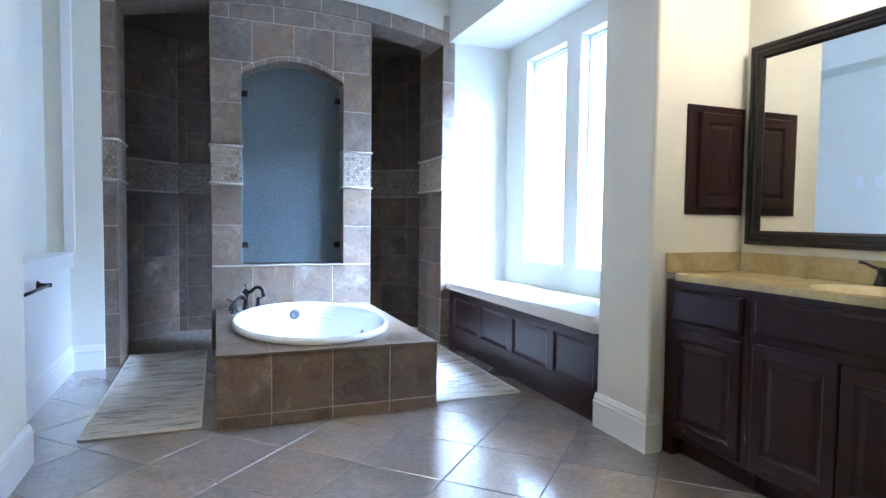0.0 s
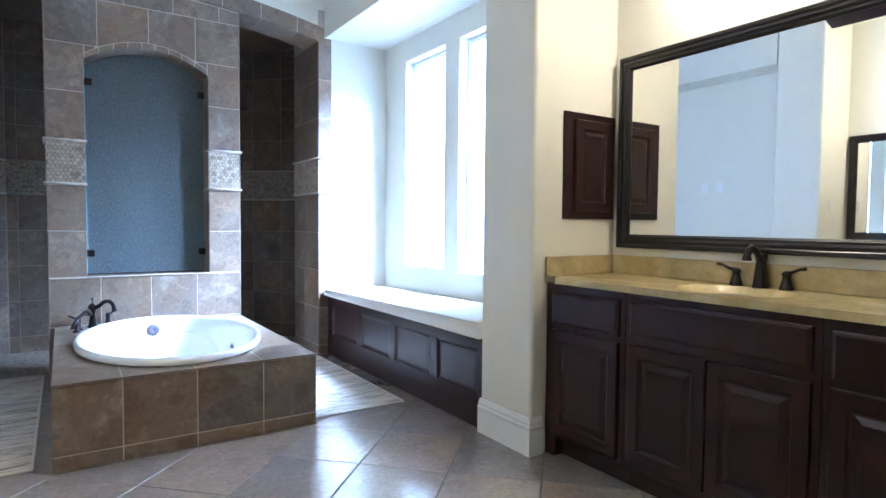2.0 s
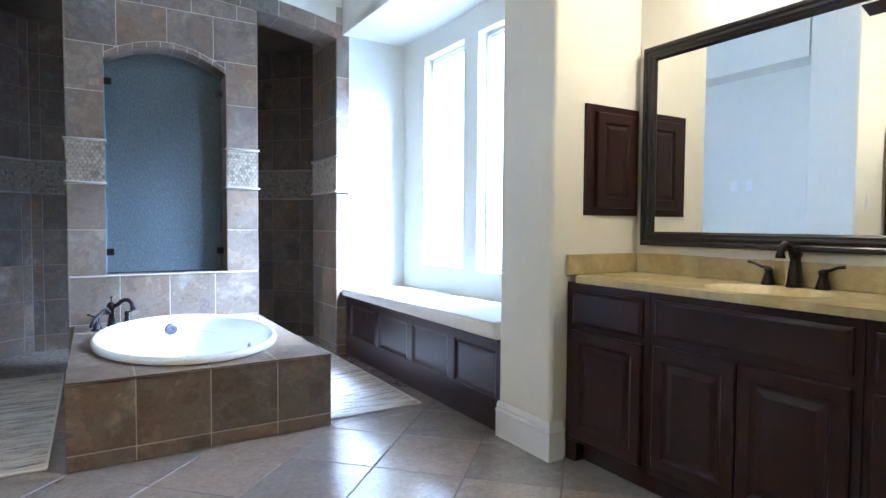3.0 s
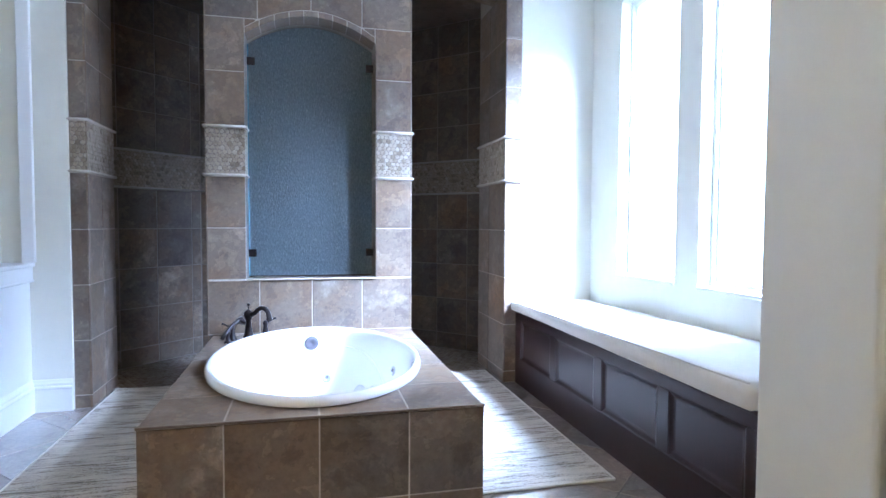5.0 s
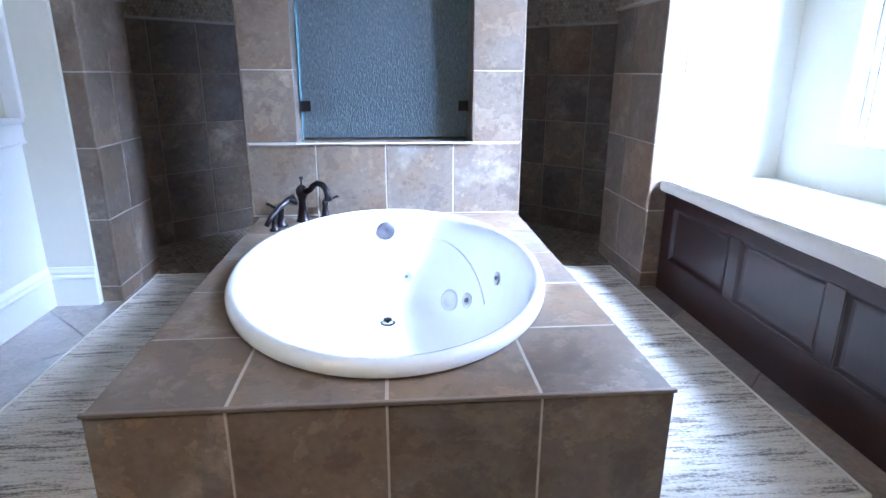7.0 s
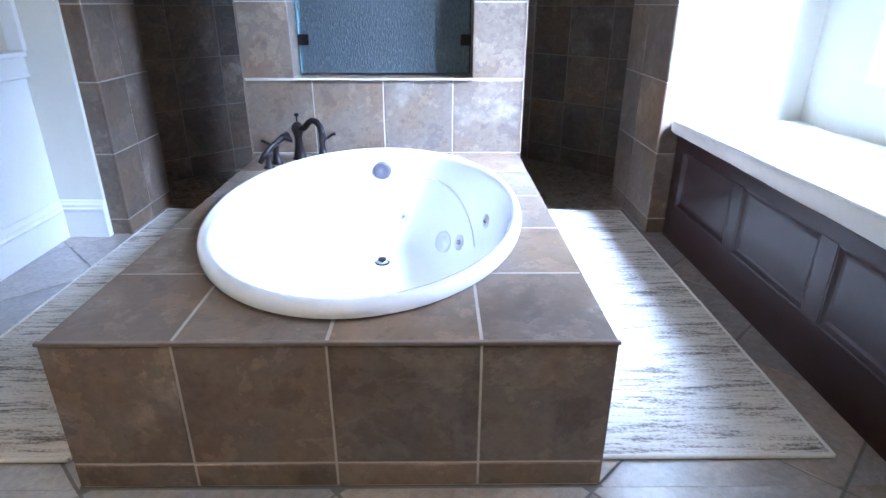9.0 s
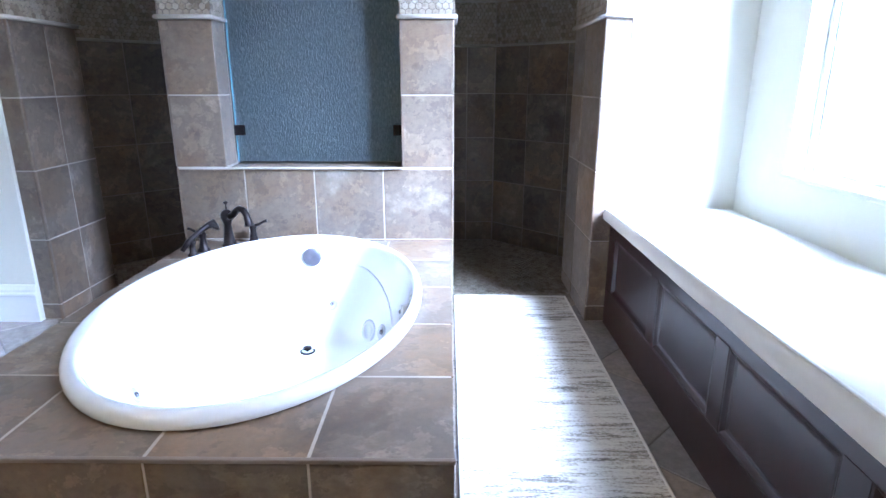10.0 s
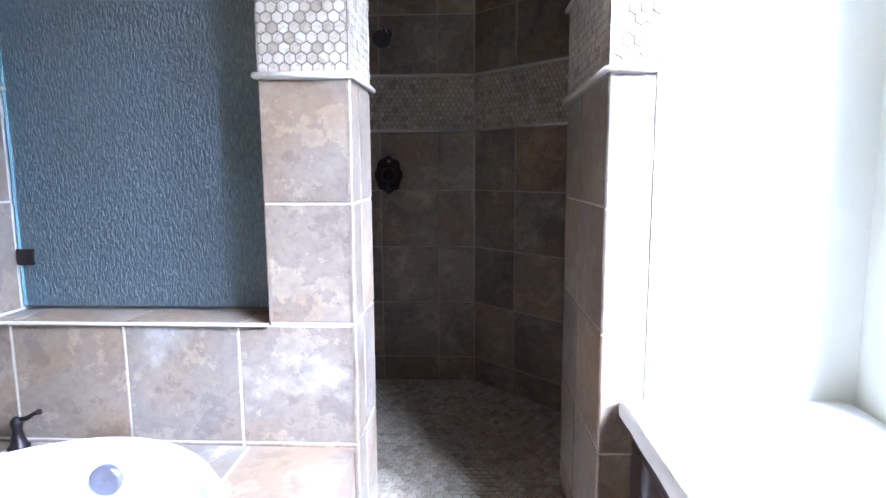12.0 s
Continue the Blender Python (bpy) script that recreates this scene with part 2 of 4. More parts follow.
def rings(w, h, profile, fill=True, x0=0.0, z0=0.0, bm=None):
    """Nested rectangles: profile of (inset, depth), front towards -y. The raised or sunk field of doors, frames and panels."""
    bm = bm or bmesh.new()
    last = None
    for inset, d in profile:
        ring = [bm.verts.new((x0 + x, -d, z0 + z)) for x, z in ((inset, inset), (w - inset, inset), (w - inset, h - inset), (inset, h - inset))]
        if last:
            for i in range(4):
                bm.faces.new((last[i], last[(i + 1) % 4], ring[(i + 1) % 4], ring[i]))
        last = ring
    if fill:
        bm.faces.new(last)
    return bm


def lathe(profile, n=20, at=(0, 0, 0), bm=None, tilt=None):
    bm = bm or bmesh.new()
    m = Matrix.Translation(at) @ (tilt or Matrix.Identity(4))
    last = None
    for r, z in profile:
        ring = [bm.verts.new(m @ Vector((max(r, 1e-4) * math.cos(2 * math.pi * i / n), max(r, 1e-4) * math.sin(2 * math.pi * i / n), z))) for i in range(n)]
        if last:
            for i in range(n):
                bm.faces.new((last[i], last[(i + 1) % n], ring[(i + 1) % n], ring[i]))
        last = ring
    bm.faces.new(last)
    return bm


def tube(pts, radii, n=10, bm=None):
    bm = bm or bmesh.new()
    pts = [Vector(p) for p in pts]
    if not isinstance(radii, (list, tuple)):
        radii = [radii] * len(pts)
    last, side = None, None
    for i, p in enumerate(pts):
        d = (pts[min(i + 1, len(pts) - 1)] - pts[max(i - 1, 0)]).normalized()
        if side is None:
            side = d.orthogonal().normalized()
        side = (side - d * side.dot(d)).normalized()
        up = d.cross(side)
        ring = [bm.verts.new(p + radii[i] * (math.cos(2 * math.pi * k / n) * side + math.sin(2 * math.pi * k / n) * up)) for k in range(n)]
        if last:
            for k in range(n):
                bm.faces.new((last[k], last[(k + 1) % n], ring[(k + 1) % n], ring[k]))
        else:
            bm.faces.new(ring[::-1])
        last = ring
    bm.faces.new(last)
    return bm


def arc(c, r, a0, a1, n, u=(1, 0, 0), v=(0, 0, 1)):
    c, u, v = Vector(c), Vector(u), Vector(v)
    return [c + r * (math.cos(radians(a0 + (a1 - a0) * i / n)) * u + math.sin(radians(a0 + (a1 - a0) * i / n)) * v) for i in range(n + 1)]


def run(profile, path, bm=None):
    """A moulding: profile of (out, up) carried along a plan path of (x, y); out is to the right of the way, corners mitred."""
    bm = bm or bmesh.new()
    pts = [Vector(p) for p in path]
    last = None
    for i, p in enumerate(pts):
        a = (p - pts[i - 1]).normalized() if i else (pts[1] - p).normalized()
        b = (pts[i + 1] - p).normalized() if i + 1 < len(pts) else a
        na, nb = Vector((a.y, -a.x)), Vector((b.y, -b.x))
        n = (na + nb) / max(0.3, 1 + na.dot(nb))
        ring = [bm.verts.new((p.x + n.x * o, p.y + n.y * o, z)) for o, z in profile]
        if last:
            for k in range(len(ring)):
                bm.faces.new((last[k], last[(k + 1) % len(ring)], ring[(k + 1) % len(ring)], ring[k]))
        else:
            bm.faces.new(ring)
        last = ring
    bm.faces.new(last[::-1])
    bmesh.ops.recalc_face_normals(bm, faces=bm.faces[:])
    return bm


def prism(poly, y0, y1):
    """A polygon of (x, z) carried from y0 to y1."""
    bm = bmesh.new()
    a = [bm.verts.new((x, y0, z)) for x, z in poly]
    b = [bm.verts.new((x, y1, z)) for x, z in poly]
    bm.faces.new(a)
    bm.faces.new(b[::-1])
    for i in range(len(a)):
        j = (i + 1) % len(a)
        bm.faces.new((a[j], a[i], b[i], b[j]))
    bmesh.ops.recalc_face_normals(bm, faces=bm.faces[:])
    return bm


def slab(poly, z0, z1):
    """A plan polygon of (x, y) carried from z0 to z1."""
    bm = bmesh.new()
    a = [bm.verts.new((x, y, z0)) for x, y in poly]
    b = [bm.verts.new((x, y, z1)) for x, y in poly]
    bm.faces.new(a[::-1])
    bm.faces.new(b)
    for i in range(len(a)):
        j = (i + 1) % len(a)
        bm.faces.new((a[i], a[j], b[j], b[i]))
    bmesh.ops.recalc_face_normals(bm, faces=bm.faces[:])
    return bm


GAP, THICK, SINK = 0.0055, 0.010, 0.0055
tile_cache = {}


def tile_mesh(w, h, material, thick=THICK):
    key = (round(w, 3), round(h, 3), material.name, thick)
    if key not in tile_cache:
        e = 0.0022
        verts, faces = [], []
        for x, y, z in ((0, 0, -thick), (0, 0, -e), (e, e, 0)):
            a, b = w / 2 - x, h / 2 - y
            verts += [(-a, -b, z), (a, -b, z), (a, b, z), (-a, b, z)]
        for k in (0, 4):
            faces += [(k + i, k + (i + 1) % 4, k + 4 + (i + 1) % 4, k + 4 + i) for i in range(4)]
        faces.append((8, 9, 10, 11))
        me = bpy.data.meshes.new("tile")
        me.from_pydata(verts, [], faces)
        me.materials.append(material)
        tile_cache[key] = me
    return tile_cache[key]


def basis(o, u, v):
    u, v = Vector(u).normalized(), Vector(v).normalized()
    n = u.cross(v)
    return Matrix(((u.x, v.x, n.x, o[0]), (u.y, v.y, n.y, o[1]), (u.z, v.z, n.z, o[2]), (0, 0, 0, 1)))


def lay(parent, m, u0, u1, v0, v1, material=TILE, name="tile", gap=GAP):
    """One tile on the plane m, whose z is the plane's face."""
    w, h = u1 - u0 - gap, v1 - v0 - gap
    if w < 0.008 or h < 0.008:
        return
    ob = new(name, tile_mesh(w, h, material))
    ob.parent = parent
    jig = random.uniform(-0.0006, 0.0006)
    return seat(ob, m @ pose((u0 + u1) / 2, (v0 + v1) / 2, jig - SINK))


def lay_grid(parent, m, us, vs, material=TILE):
    for a, b in zip(us, us[1:]):
        for c, d in zip(vs, vs[1:]):
            lay(parent, m, a, b, c, d, material)


def lay_cut(parent, m, u0, u1, lo, hi, material=TILE, n=6, thick=THICK, name="tile"):
    """A tile whose lower and upper edges follow the functions lo and hi."""
    g, e = GAP / 2, 0.002
    us = [u0 + g + (u1 - u0 - 2 * g) * i / n for i in range(n + 1)]
    low = [(u, lo(u) + g) for u in us]
    high = [(u, hi(u) - g) for u in us]
    keep = [i for i in range(n + 1) if high[i][1] - low[i][1] > 0.006]
    if len(keep) < 2:
        return
    poly = [low[i] for i in keep] + [high[i] for i in reversed(keep)]
    cu, cv = sum(p[0] for p in poly) / len(poly), sum(p[1] for p in poly) / len(poly)
    k = len(poly)
    verts = []
    for z, s in ((-thick, 0), (-e, 0), (0, e)):
        for u, v in poly:
            d = max(0.02, math.hypot(u - cu, v - cv))
            verts.append(((u - cu) * (1 - s / d), (v - cv) * (1 - s / d), z))
    faces = [(r * k + i, r * k + (i + 1) % k, (r + 1) * k + (i + 1) % k, (r + 1) * k + i) for r in (0, 1) for i in range(k)]
    faces.append(tuple(range(2 * k, 3 * k)))
    me = bpy.data.meshes.new("tile")
    me.from_pydata(verts, [], faces)
    me.materials.append(material)
    ob = new(name, me)
    ob.parent = parent
    return seat(ob, m @ pose(cu, cv, -SINK))


def clip_poly(poly, u0, u1, v0, v1):
    for axis, lim, sign in ((0, u0, 1), (0, u1, -1), (1, v0, 1), (1, v1, -1)):
        out = []
        for i, p in enumerate(poly):
            q = poly[i - 1]
            dp, dq = sign * (p[axis] - lim), sign * (q[axis] - lim)
            if (dp >= 0) != (dq >= 0):
                t = dq / (dq - dp)
                out.append((q[0] + t * (p[0] - q[0]), q[1] + t * (p[1] - q[1])))
            if dp >= 0:
                out.append(p)
        poly = out
        if len(poly) < 3:
            return []
    return poly


def hexes(u0, u1, v0, v1, pitch=0.0292, gap=0.0026, stretch=1.0):
    """Outlines of hexagons in rows, points up, cut at the rectangle's edges."""
    R = (pitch - gap) / math.sqrt(3)
    dv = pitch * 0.866 * stretch
    out = []
    for j in range(int((v1 - v0) / dv) + 3):
        for i in range(int((u1 - u0) / pitch) + 3):
            cu, cv = u0 + (i - 1 + 0.5 * (j % 2)) * pitch, v0 + (j - 0.6) * dv
            p = clip_poly([(cu + R * math.sin(k * math.pi / 3), cv + R * stretch * math.cos(k * math.pi / 3)) for k in range(5, -1, -1)], u0, u1, v0, v1)
            if len(p) > 2:
                us, vs = [q[0] for q in p], [q[1] for q in p]
                if max(us) - min(us) > 0.004 and max(vs) - min(vs) > 0.004:
                    out.append(p)
    return out


hex_cache = {}


def lay_hexes(parent, m, u0, u1, v0, v1, single):
    """A field of hexagon mosaic: single pieces, or one joined mesh."""
    verts, faces = [], []
    back = boxes(((u0, v0, -0.009), (u1, v1, -0.0062)))
    back.transform(m)
    part("mosaic_backing", back, HEX_GROUT, parent)
    for p in hexes(u0, u1, v0, v1):
        cu, cv = sum(q[0] for q in p) / len(p), sum(q[1] for q in p) / len(p)
        k = len(p)
        z = 0.0015 * random.random()
        lv = [((a - cu) * s, (b - cv) * s, h) for s, h in ((1, -0.006), (1, -0.0012), (0.93, 0)) for a, b in p]
        lf = [(r * k + i, r * k + (i + 1) % k, (r + 1) * k + (i + 1) % k, (r + 1) * k + i) for r in (0, 1) for i in range(k)] + [tuple(range(2 * k, 3 * k))]
        if single:
            key = tuple((round(a - cu, 4), round(b - cv, 4)) for a, b in p)
            if key not in hex_cache:
                me = bpy.data.meshes.new("hexagon_tile")
                me.from_pydata(lv, [], lf)
                me.materials.append(HEX)
                hex_cache[key] = me
            ob = new("hexagon_tile", hex_cache[key])
            ob.parent = parent
            seat(ob, m @ pose(cu, cv, z - 0.004))
        else:
            n0 = len(verts)
            verts += [m @ Vector((x + cu, y + cv, h + z - 0.004)) for x, y, h in lv]
            faces += [tuple(n0 + i for i in f) for f in lf]
    if not single:
        me = bpy.data.meshes.new("hexagon_mosaic")
        me.from_pydata(verts, [], faces)
        me.materials.append(HEX_ISLAND)
        ob = new("hexagon_mosaic", me)
        ob.parent = parent
        tagged(ob, kind="stuff")


def pencil(parent, m, u0, u1, v, r=0.009):
    """A rounded trim stick along u."""
    bm = tube([m @ Vector((u0 - r * 0.6, v, 0.004)), m @ Vector((u1 + r * 0.6, v, 0.004))], r, 8)
    return smooth(part("pencil_trim", bm, PENCIL, parent))


# ---- plan ----
X0, X1 = -0.965, 2.965            # side walls behind the two vanities
Y_BACK, CEIL = -1.6, 3.12
Y_SH = 5.0                      # face of the tiled shower front
PANEL_X = (0.352, 1.658)
NICHE_X = (0.593, 1.410)
JAMB_L, JAMB_R = -0.286, 2.302
BAND0, BAND1 = 1.414, 1.717     # mosaic band on the front
DECK = (0.387, 1.647, 3.305, 5.0, 0.41)
NOOK_WALL, NOOK_CEIL = 2.96, 2.745
BASE_H = 0.19


def header_low(x):
    return 2.858 - (x - 1.0) ** 2 / 11.6


def header_up(x):
    return header_low(x) + 0.135


def niche_arch(x):
    return 2.428 - (x - 1.0) ** 2 / 1.22


# ---- structure: floor ----
floor = structure("floor", boxes(((X0 - 0.3, Y_BACK - 0.2, -0.16), (X1 + 0.3, DECK[2] + 0.05, -0.0035)),
                                 ((X0 - 0.3, DECK[2] + 0.05, -0.16), (DECK[0] + 0.05, 5.36, -0.0035)),
                                 ((DECK[1] - 0.05, DECK[2] + 0.05, -0.16), (X1 + 0.3, 5.36, -0.0035)),
                                 ((DECK[0] + 0.05, 5.0, -0.16), (DECK[1] - 0.05, 5.36, -0.0035))),
                  FLOOR_GROUT, "brown stone-look porcelain floor tiles laid diagonally", "floor")
SH_Z, SH_BACK, SH_CX = -0.09, 6.85, 0.979
C = 1.0
SHOWER = [(C - 1.75, 5.36), (C + 1.75, 5.36), (C + 1.75, 6.079), (C + SH_CX, SH_BACK), (C - SH_CX, SH_BACK), (C - 1.75, 6.079)]
shower_floor = structure("floor_shower", slab(SHOWER, SH_Z - 0.08, SH_Z - 0.004), SHOWER_FLOOR_GROUT, "sunken shower floor of small beige stone mosaic", "floor")

# ---- structure: walls ----
structure("wall_back", boxes(((X0 - 0.15, Y_BACK - 0.15, 0), (X1 + 0.15, Y_BACK, CEIL))), PAINT, "plain cream painted wall behind the vanities")
structure("wall_vanity_east", boxes(((X1, Y_BACK, 0), (X1 + 0.13, 2.31, CEIL))), PAINT, "cream painted wall behind the vanity mirror")
structure("wall_vanity_west", boxes(((X0 - 0.13, Y_BACK, 0), (X0, 2.748, CEIL))), PAINT, "cream painted wall behind the second vanity mirror")


def pillar(name, x0, x1, y0, y1, z1, label):
    """A painted wall end with bullnose corners."""
    bm = boxes(((x0, y0, 0), (x1, y1, z1)))
    edges = [e for e in bm.edges if abs(e.verts[0].co.z - e.verts[1].co.z) > 0.5]
    bmesh.ops.bevel(bm, geom=edges, offset=0.022, segments=5, profile=0.5, affect="EDGES")
    ob = structure(name, bm, PAINT, label)
    return ob


pillar("wall_pillar_east", 2.376, X1 + 0.13, 2.312, 2.722, CEIL, "cream painted wall end with rounded corners beside the vanity")
pillar("wall_pillar_west", X0 - 0.13, -0.412, 2.748, 3.17, CEIL, "cream painted wall end with rounded corners beside the second vanity")

# window nook
bm = boxes(((NOOK_WALL, 2.722, 0), (NOOK_WALL + 0.16, WIN[1][0], CEIL)), ((NOOK_WALL, WIN[1][1], 0), (NOOK_WALL + 0.16, WIN[0][0], CEIL)),
           ((NOOK_WALL, WIN[0][1], 0), (NOOK_WALL + 0.16, 5.1, CEIL)))
for a, b in WIN:
    boxy = boxes(((NOOK_WALL, a, 0), (NOOK_WALL + 0.16, b, WIN_Z0)), ((NOOK_WALL, a, WIN_Z1), (NOOK_WALL + 0.16, b, CEIL)))
    me = bpy.data.meshes.new("piece")
    boxy.to_mesh(me)
    bm.from_mesh(me)
structure("wall_windows", bm, PAINT, "white-lit painted wall with two tall narrow windows")
structure("wall_nook_end", boxes(((2.424, 4.972, 0), (NOOK_WALL, 5.10, CEIL))), PAINT, "cream painted end wall of the window seat")
structure("ceiling_nook", boxes(((2.372, 2.722, NOOK_CEIL), (NOOK_WALL, 4.972, NOOK_CEIL + 0.10))), CEIL_PAINT, "lowered painted ceiling over the window seat", "ceiling")
structure("wall_nook_header", boxes(((2.36, 2.722, NOOK_CEIL - 0.001), (2.372, 4.972, CEIL)), ((2.372, 2.722, NOOK_CEIL + 0.102), (2.45, 4.972, CEIL))), PAINT, "painted wall above the window seat opening")
structure("ceiling", boxes(((X0 - 0.15, Y_BACK - 0.15, CEIL), (X1 + 0.15, 5.3, CEIL + 0.12))), CEIL_PAINT, "plain cream painted ceiling", "ceiling")
structure("ceiling_shower", slab([(x, y - (0.06 if y < 6 else -0.1)) for x, y in SHOWER], 3.0, 3.1), TILE, "dim tiled shower ceiling", "ceiling")

# white wall over the tiled arch
steps = [JAMB_L - 0.4 + i * (3.42 / 24) for i in range(25)]
structure("wall_over_shower", prism([(x, header_up(min(max(x, JAMB_L), JAMB_R + 0.1))) for x in steps] + [(steps[-1], CEIL), (steps[0], CEIL)], 4.985, 5.3), PAINT,
          "cream painted wall above the tiled shower arch")

# west alcove: half wall with ledge, recess above
structure("wall_west_alcove", boxes(((-0.86, 3.17, 0), (-0.74, 5.05, CEIL))), PAINT, "cream painted back of the recess above the half wall")
structure("wall_half", boxes(((-0.74, 3.17, 0), (-0.600, 4.958, 0.82))), TRIM, "white painted half wall with a moulded cap")
structure("wall_alcove_end", boxes(((-0.74, 4.958, 0), (-0.386, 5.07, CEIL))), PAINT, "cream painted wall between the half wall and the tiled column")
structure("wall_alcove_header", boxes(((-0.74, 3.17, 2.75), (-0.40, 4.957, CEIL))), PAINT, "painted soffit over the recess")
cap = structure("trim_half_wall_cap", boxes(((-0.735, 3.172, 0.856), (-0.566, 4.957, 0.880)), r=0.006), TRIM, "white painted ledge on the half wall", "ledge")
part("apron", boxes(((-0.600, 3.174, 0.776), (-0.580, 4.956, 0.856)), r=0.003), TRIM, cap)
part("bead", tube([(-0.582, 3.174, 0.774), (-0.582, 4.956, 0.774)], 0.008, 8), TRIM, cap)
structure("trim_recess_casing_far", boxes(((-0.628, 4.930, 0.881), (-0.560, 4.9575, 2.749)), r=0.004), TRIM, "white painted casing board at the side of the recess", "trim")

BASE_PROFILE = [(0, 0), (0.017, 0), (0.017, 0.132), (0.021, 0.140), (0.019, 0.148), (0.013, 0.153), (0.013, 0.166), (0.008, 0.176), (0.004, 0.188), (0, 0.190)]
structure("baseboard_pillar_east", run(BASE_PROFILE, [(2.376, 2.722), (2.376, 2.312), (2.455, 2.312)]), TRIM, "tall white moulded baseboard round the wall end", "baseboard")
structure("baseboard_pillar_west", run(BASE_PROFILE, [(-0.455, 2.748), (-0.412, 2.748), (-0.412, 3.17), (-0.600, 3.17)]), TRIM, "tall white moulded baseboard round the wall end", "baseboard")
structure("baseboard_alcove", run(BASE_PROFILE, [(-0.600, 3.20), (-0.600, 4.958), (-0.386, 4.958)]), TRIM, "tall white moulded baseboard in the alcove", "baseboard")

# ---- structure: tiled shower front ----
front = structure("wall_shower_front", boxes(((PANEL_X[0] + 0.008, Y_SH + 0.008, 0), (NICHE_X[0] - 0.008, 5.292, 2.98)), ((NICHE_X[1] + 0.008, Y_SH + 0.008, 0), (PANEL_X[1] - 0.008, 5.292, 2.98)),
                                             ((NICHE_X[0] - 0.008, Y_SH + 0.008, 0), (NICHE_X[1] + 0.008, 5.292, 0.749))), GROUT,
                  "tiled shower panel wall with an arched window niche", "wall")
nx = [NICHE_X[0] - 0.008 + i * (NICHE_X[1] - NICHE_X[0] + 0.016) / 12 for i in range(13)]
part("arch_core", prism([(x, niche_arch(x) + 0.006) for x in nx] + [(nx[-1], 2.98), (nx[0], 2.98)], Y_SH + 0.008, 5.292), GROUT, front)
col_r = structure("wall_shower_column_east", boxes(((JAMB_R + 0.008, 4.978, 0), (2.424, 5.60, 2.98))), GROUT, "tiled column between shower and window seat")
col_l = structure("wall_shower_column_west", boxes(((-0.386, 4.978, 0), (JAMB_L - 0.008, 5.46, 2.98))), GROUT, "tiled column between shower and alcove")
head = structure("wall_shower_arch", prism([(x, header_low(x) + 0.006) for x in steps if JAMB_L - 0.02 < x < JAMB_R + 0.12] + [(x, header_up(x) - 0.006) for x in reversed(steps) if JAMB_L - 0.02 < x < JAMB_R + 0.12], 4.978, 5.29), GROUT,
                 "tiled shallow arch across the shower front")

# shower enclosure
sh_walls = []
ring = [(2.424, 5.60), (2.75, 5.60), (2.75, 6.079), (C + SH_CX, SH_BACK), (C - SH_CX, SH_BACK), (-0.75, 6.079), (-0.75, 5.46), (-0.386, 5.46)]
names = ["wall_shower_return_east", "wall_shower_east", "wall_shower_angle_east", "wall_shower_rear", "wall_shower_angle_west", "wall_shower_west", "wall_shower_return_west"]
for nm, a, b in zip(names, ring, ring[1:]):
    a, b = Vector(a), Vector(b)
    d = (b - a).normalized()
    out = Vector((d.y, -d.x))
    a2, b2 = a - d * 0.05, b + d * 0.05
    ob = structure(nm, slab([a2 + out * 0.008, b2 + out * 0.008, b2 + out * 0.1, a2 + out * 0.1], SH_Z - 0.05, 3.0), SHOWER_GROUT, "dark tiled shower wall with a mosaic band", "wall")
    sh_walls.append((ob, a, b))

# ---- windows ----
tagged(part("backdrop", boxes(((5.4, -0.5, -1.5), (5.45, 8.5, 5.5))), DAY_GLOW), "bright hazy daylight beyond the windows", "backdrop", kind="structure")
for k, (a, b) in enumerate(WIN):
    win = thing("window_%d" % (k + 1), "tall narrow white-framed window glowing with daylight", "window", (NOOK_WALL + 0.10, (a + b) / 2, WIN_Z0), kind="structure")
    m = pose(NOOK_WALL + 0.135, b - 0.002, WIN_Z0 + 0.002, 0, 0, -90)
    f = part("window_frame", rings(b - a - 0.004, WIN_Z1 - WIN_Z0 - 0.004, [(0, 0), (0, 0.06), (0.022, 0.06), (0.024, 0.045), (0.036, 0.045), (0.038, 0.02), (0.038, 0)], False), VINYL, win)
    seat(f, m)
    g = part("pane", boxes(((NOOK_WALL + 0.118, a + 0.037, WIN_Z0 + 0.037), (NOOK_WALL + 0.124, b - 0.037, WIN_Z1 - 0.037))), PANE, win)
    seat(g, Matrix.Identity(4))
    g.visible_shadow = False
    s = part("window_sill", boxes(((NOOK_WALL - 0.015, a + 0.002, WIN_Z0 - 0.0), (NOOK_WALL + 0.075, b - 0.002, WIN_Z0 + 0.018)), r=0.004), TRIM, win)
    seat(s, Matrix.Identity(4))
    lk = part("latch", boxes(((NOOK_WALL + 0.062, (a + b) / 2 - 0.03, WIN_Z0 + 0.035), (NOOK_WALL + 0.078, (a + b) / 2 + 0.03, WIN_Z0 + 0.05)), r=0.003), VINYL, win)
    seat(lk, Matrix.Identity(4))


# ---- things ----
RAISED = [(0, 0), (0, 0.015), (0.004, 0.019), (0.050, 0.019), (0.056, 0.013), (0.064, 0.010), (0.070, 0.010), (0.094, 0.017)]
DRAWER = [(0, 0), (0, 0.012), (0.006, 0.014), (0.014, 0.019)]


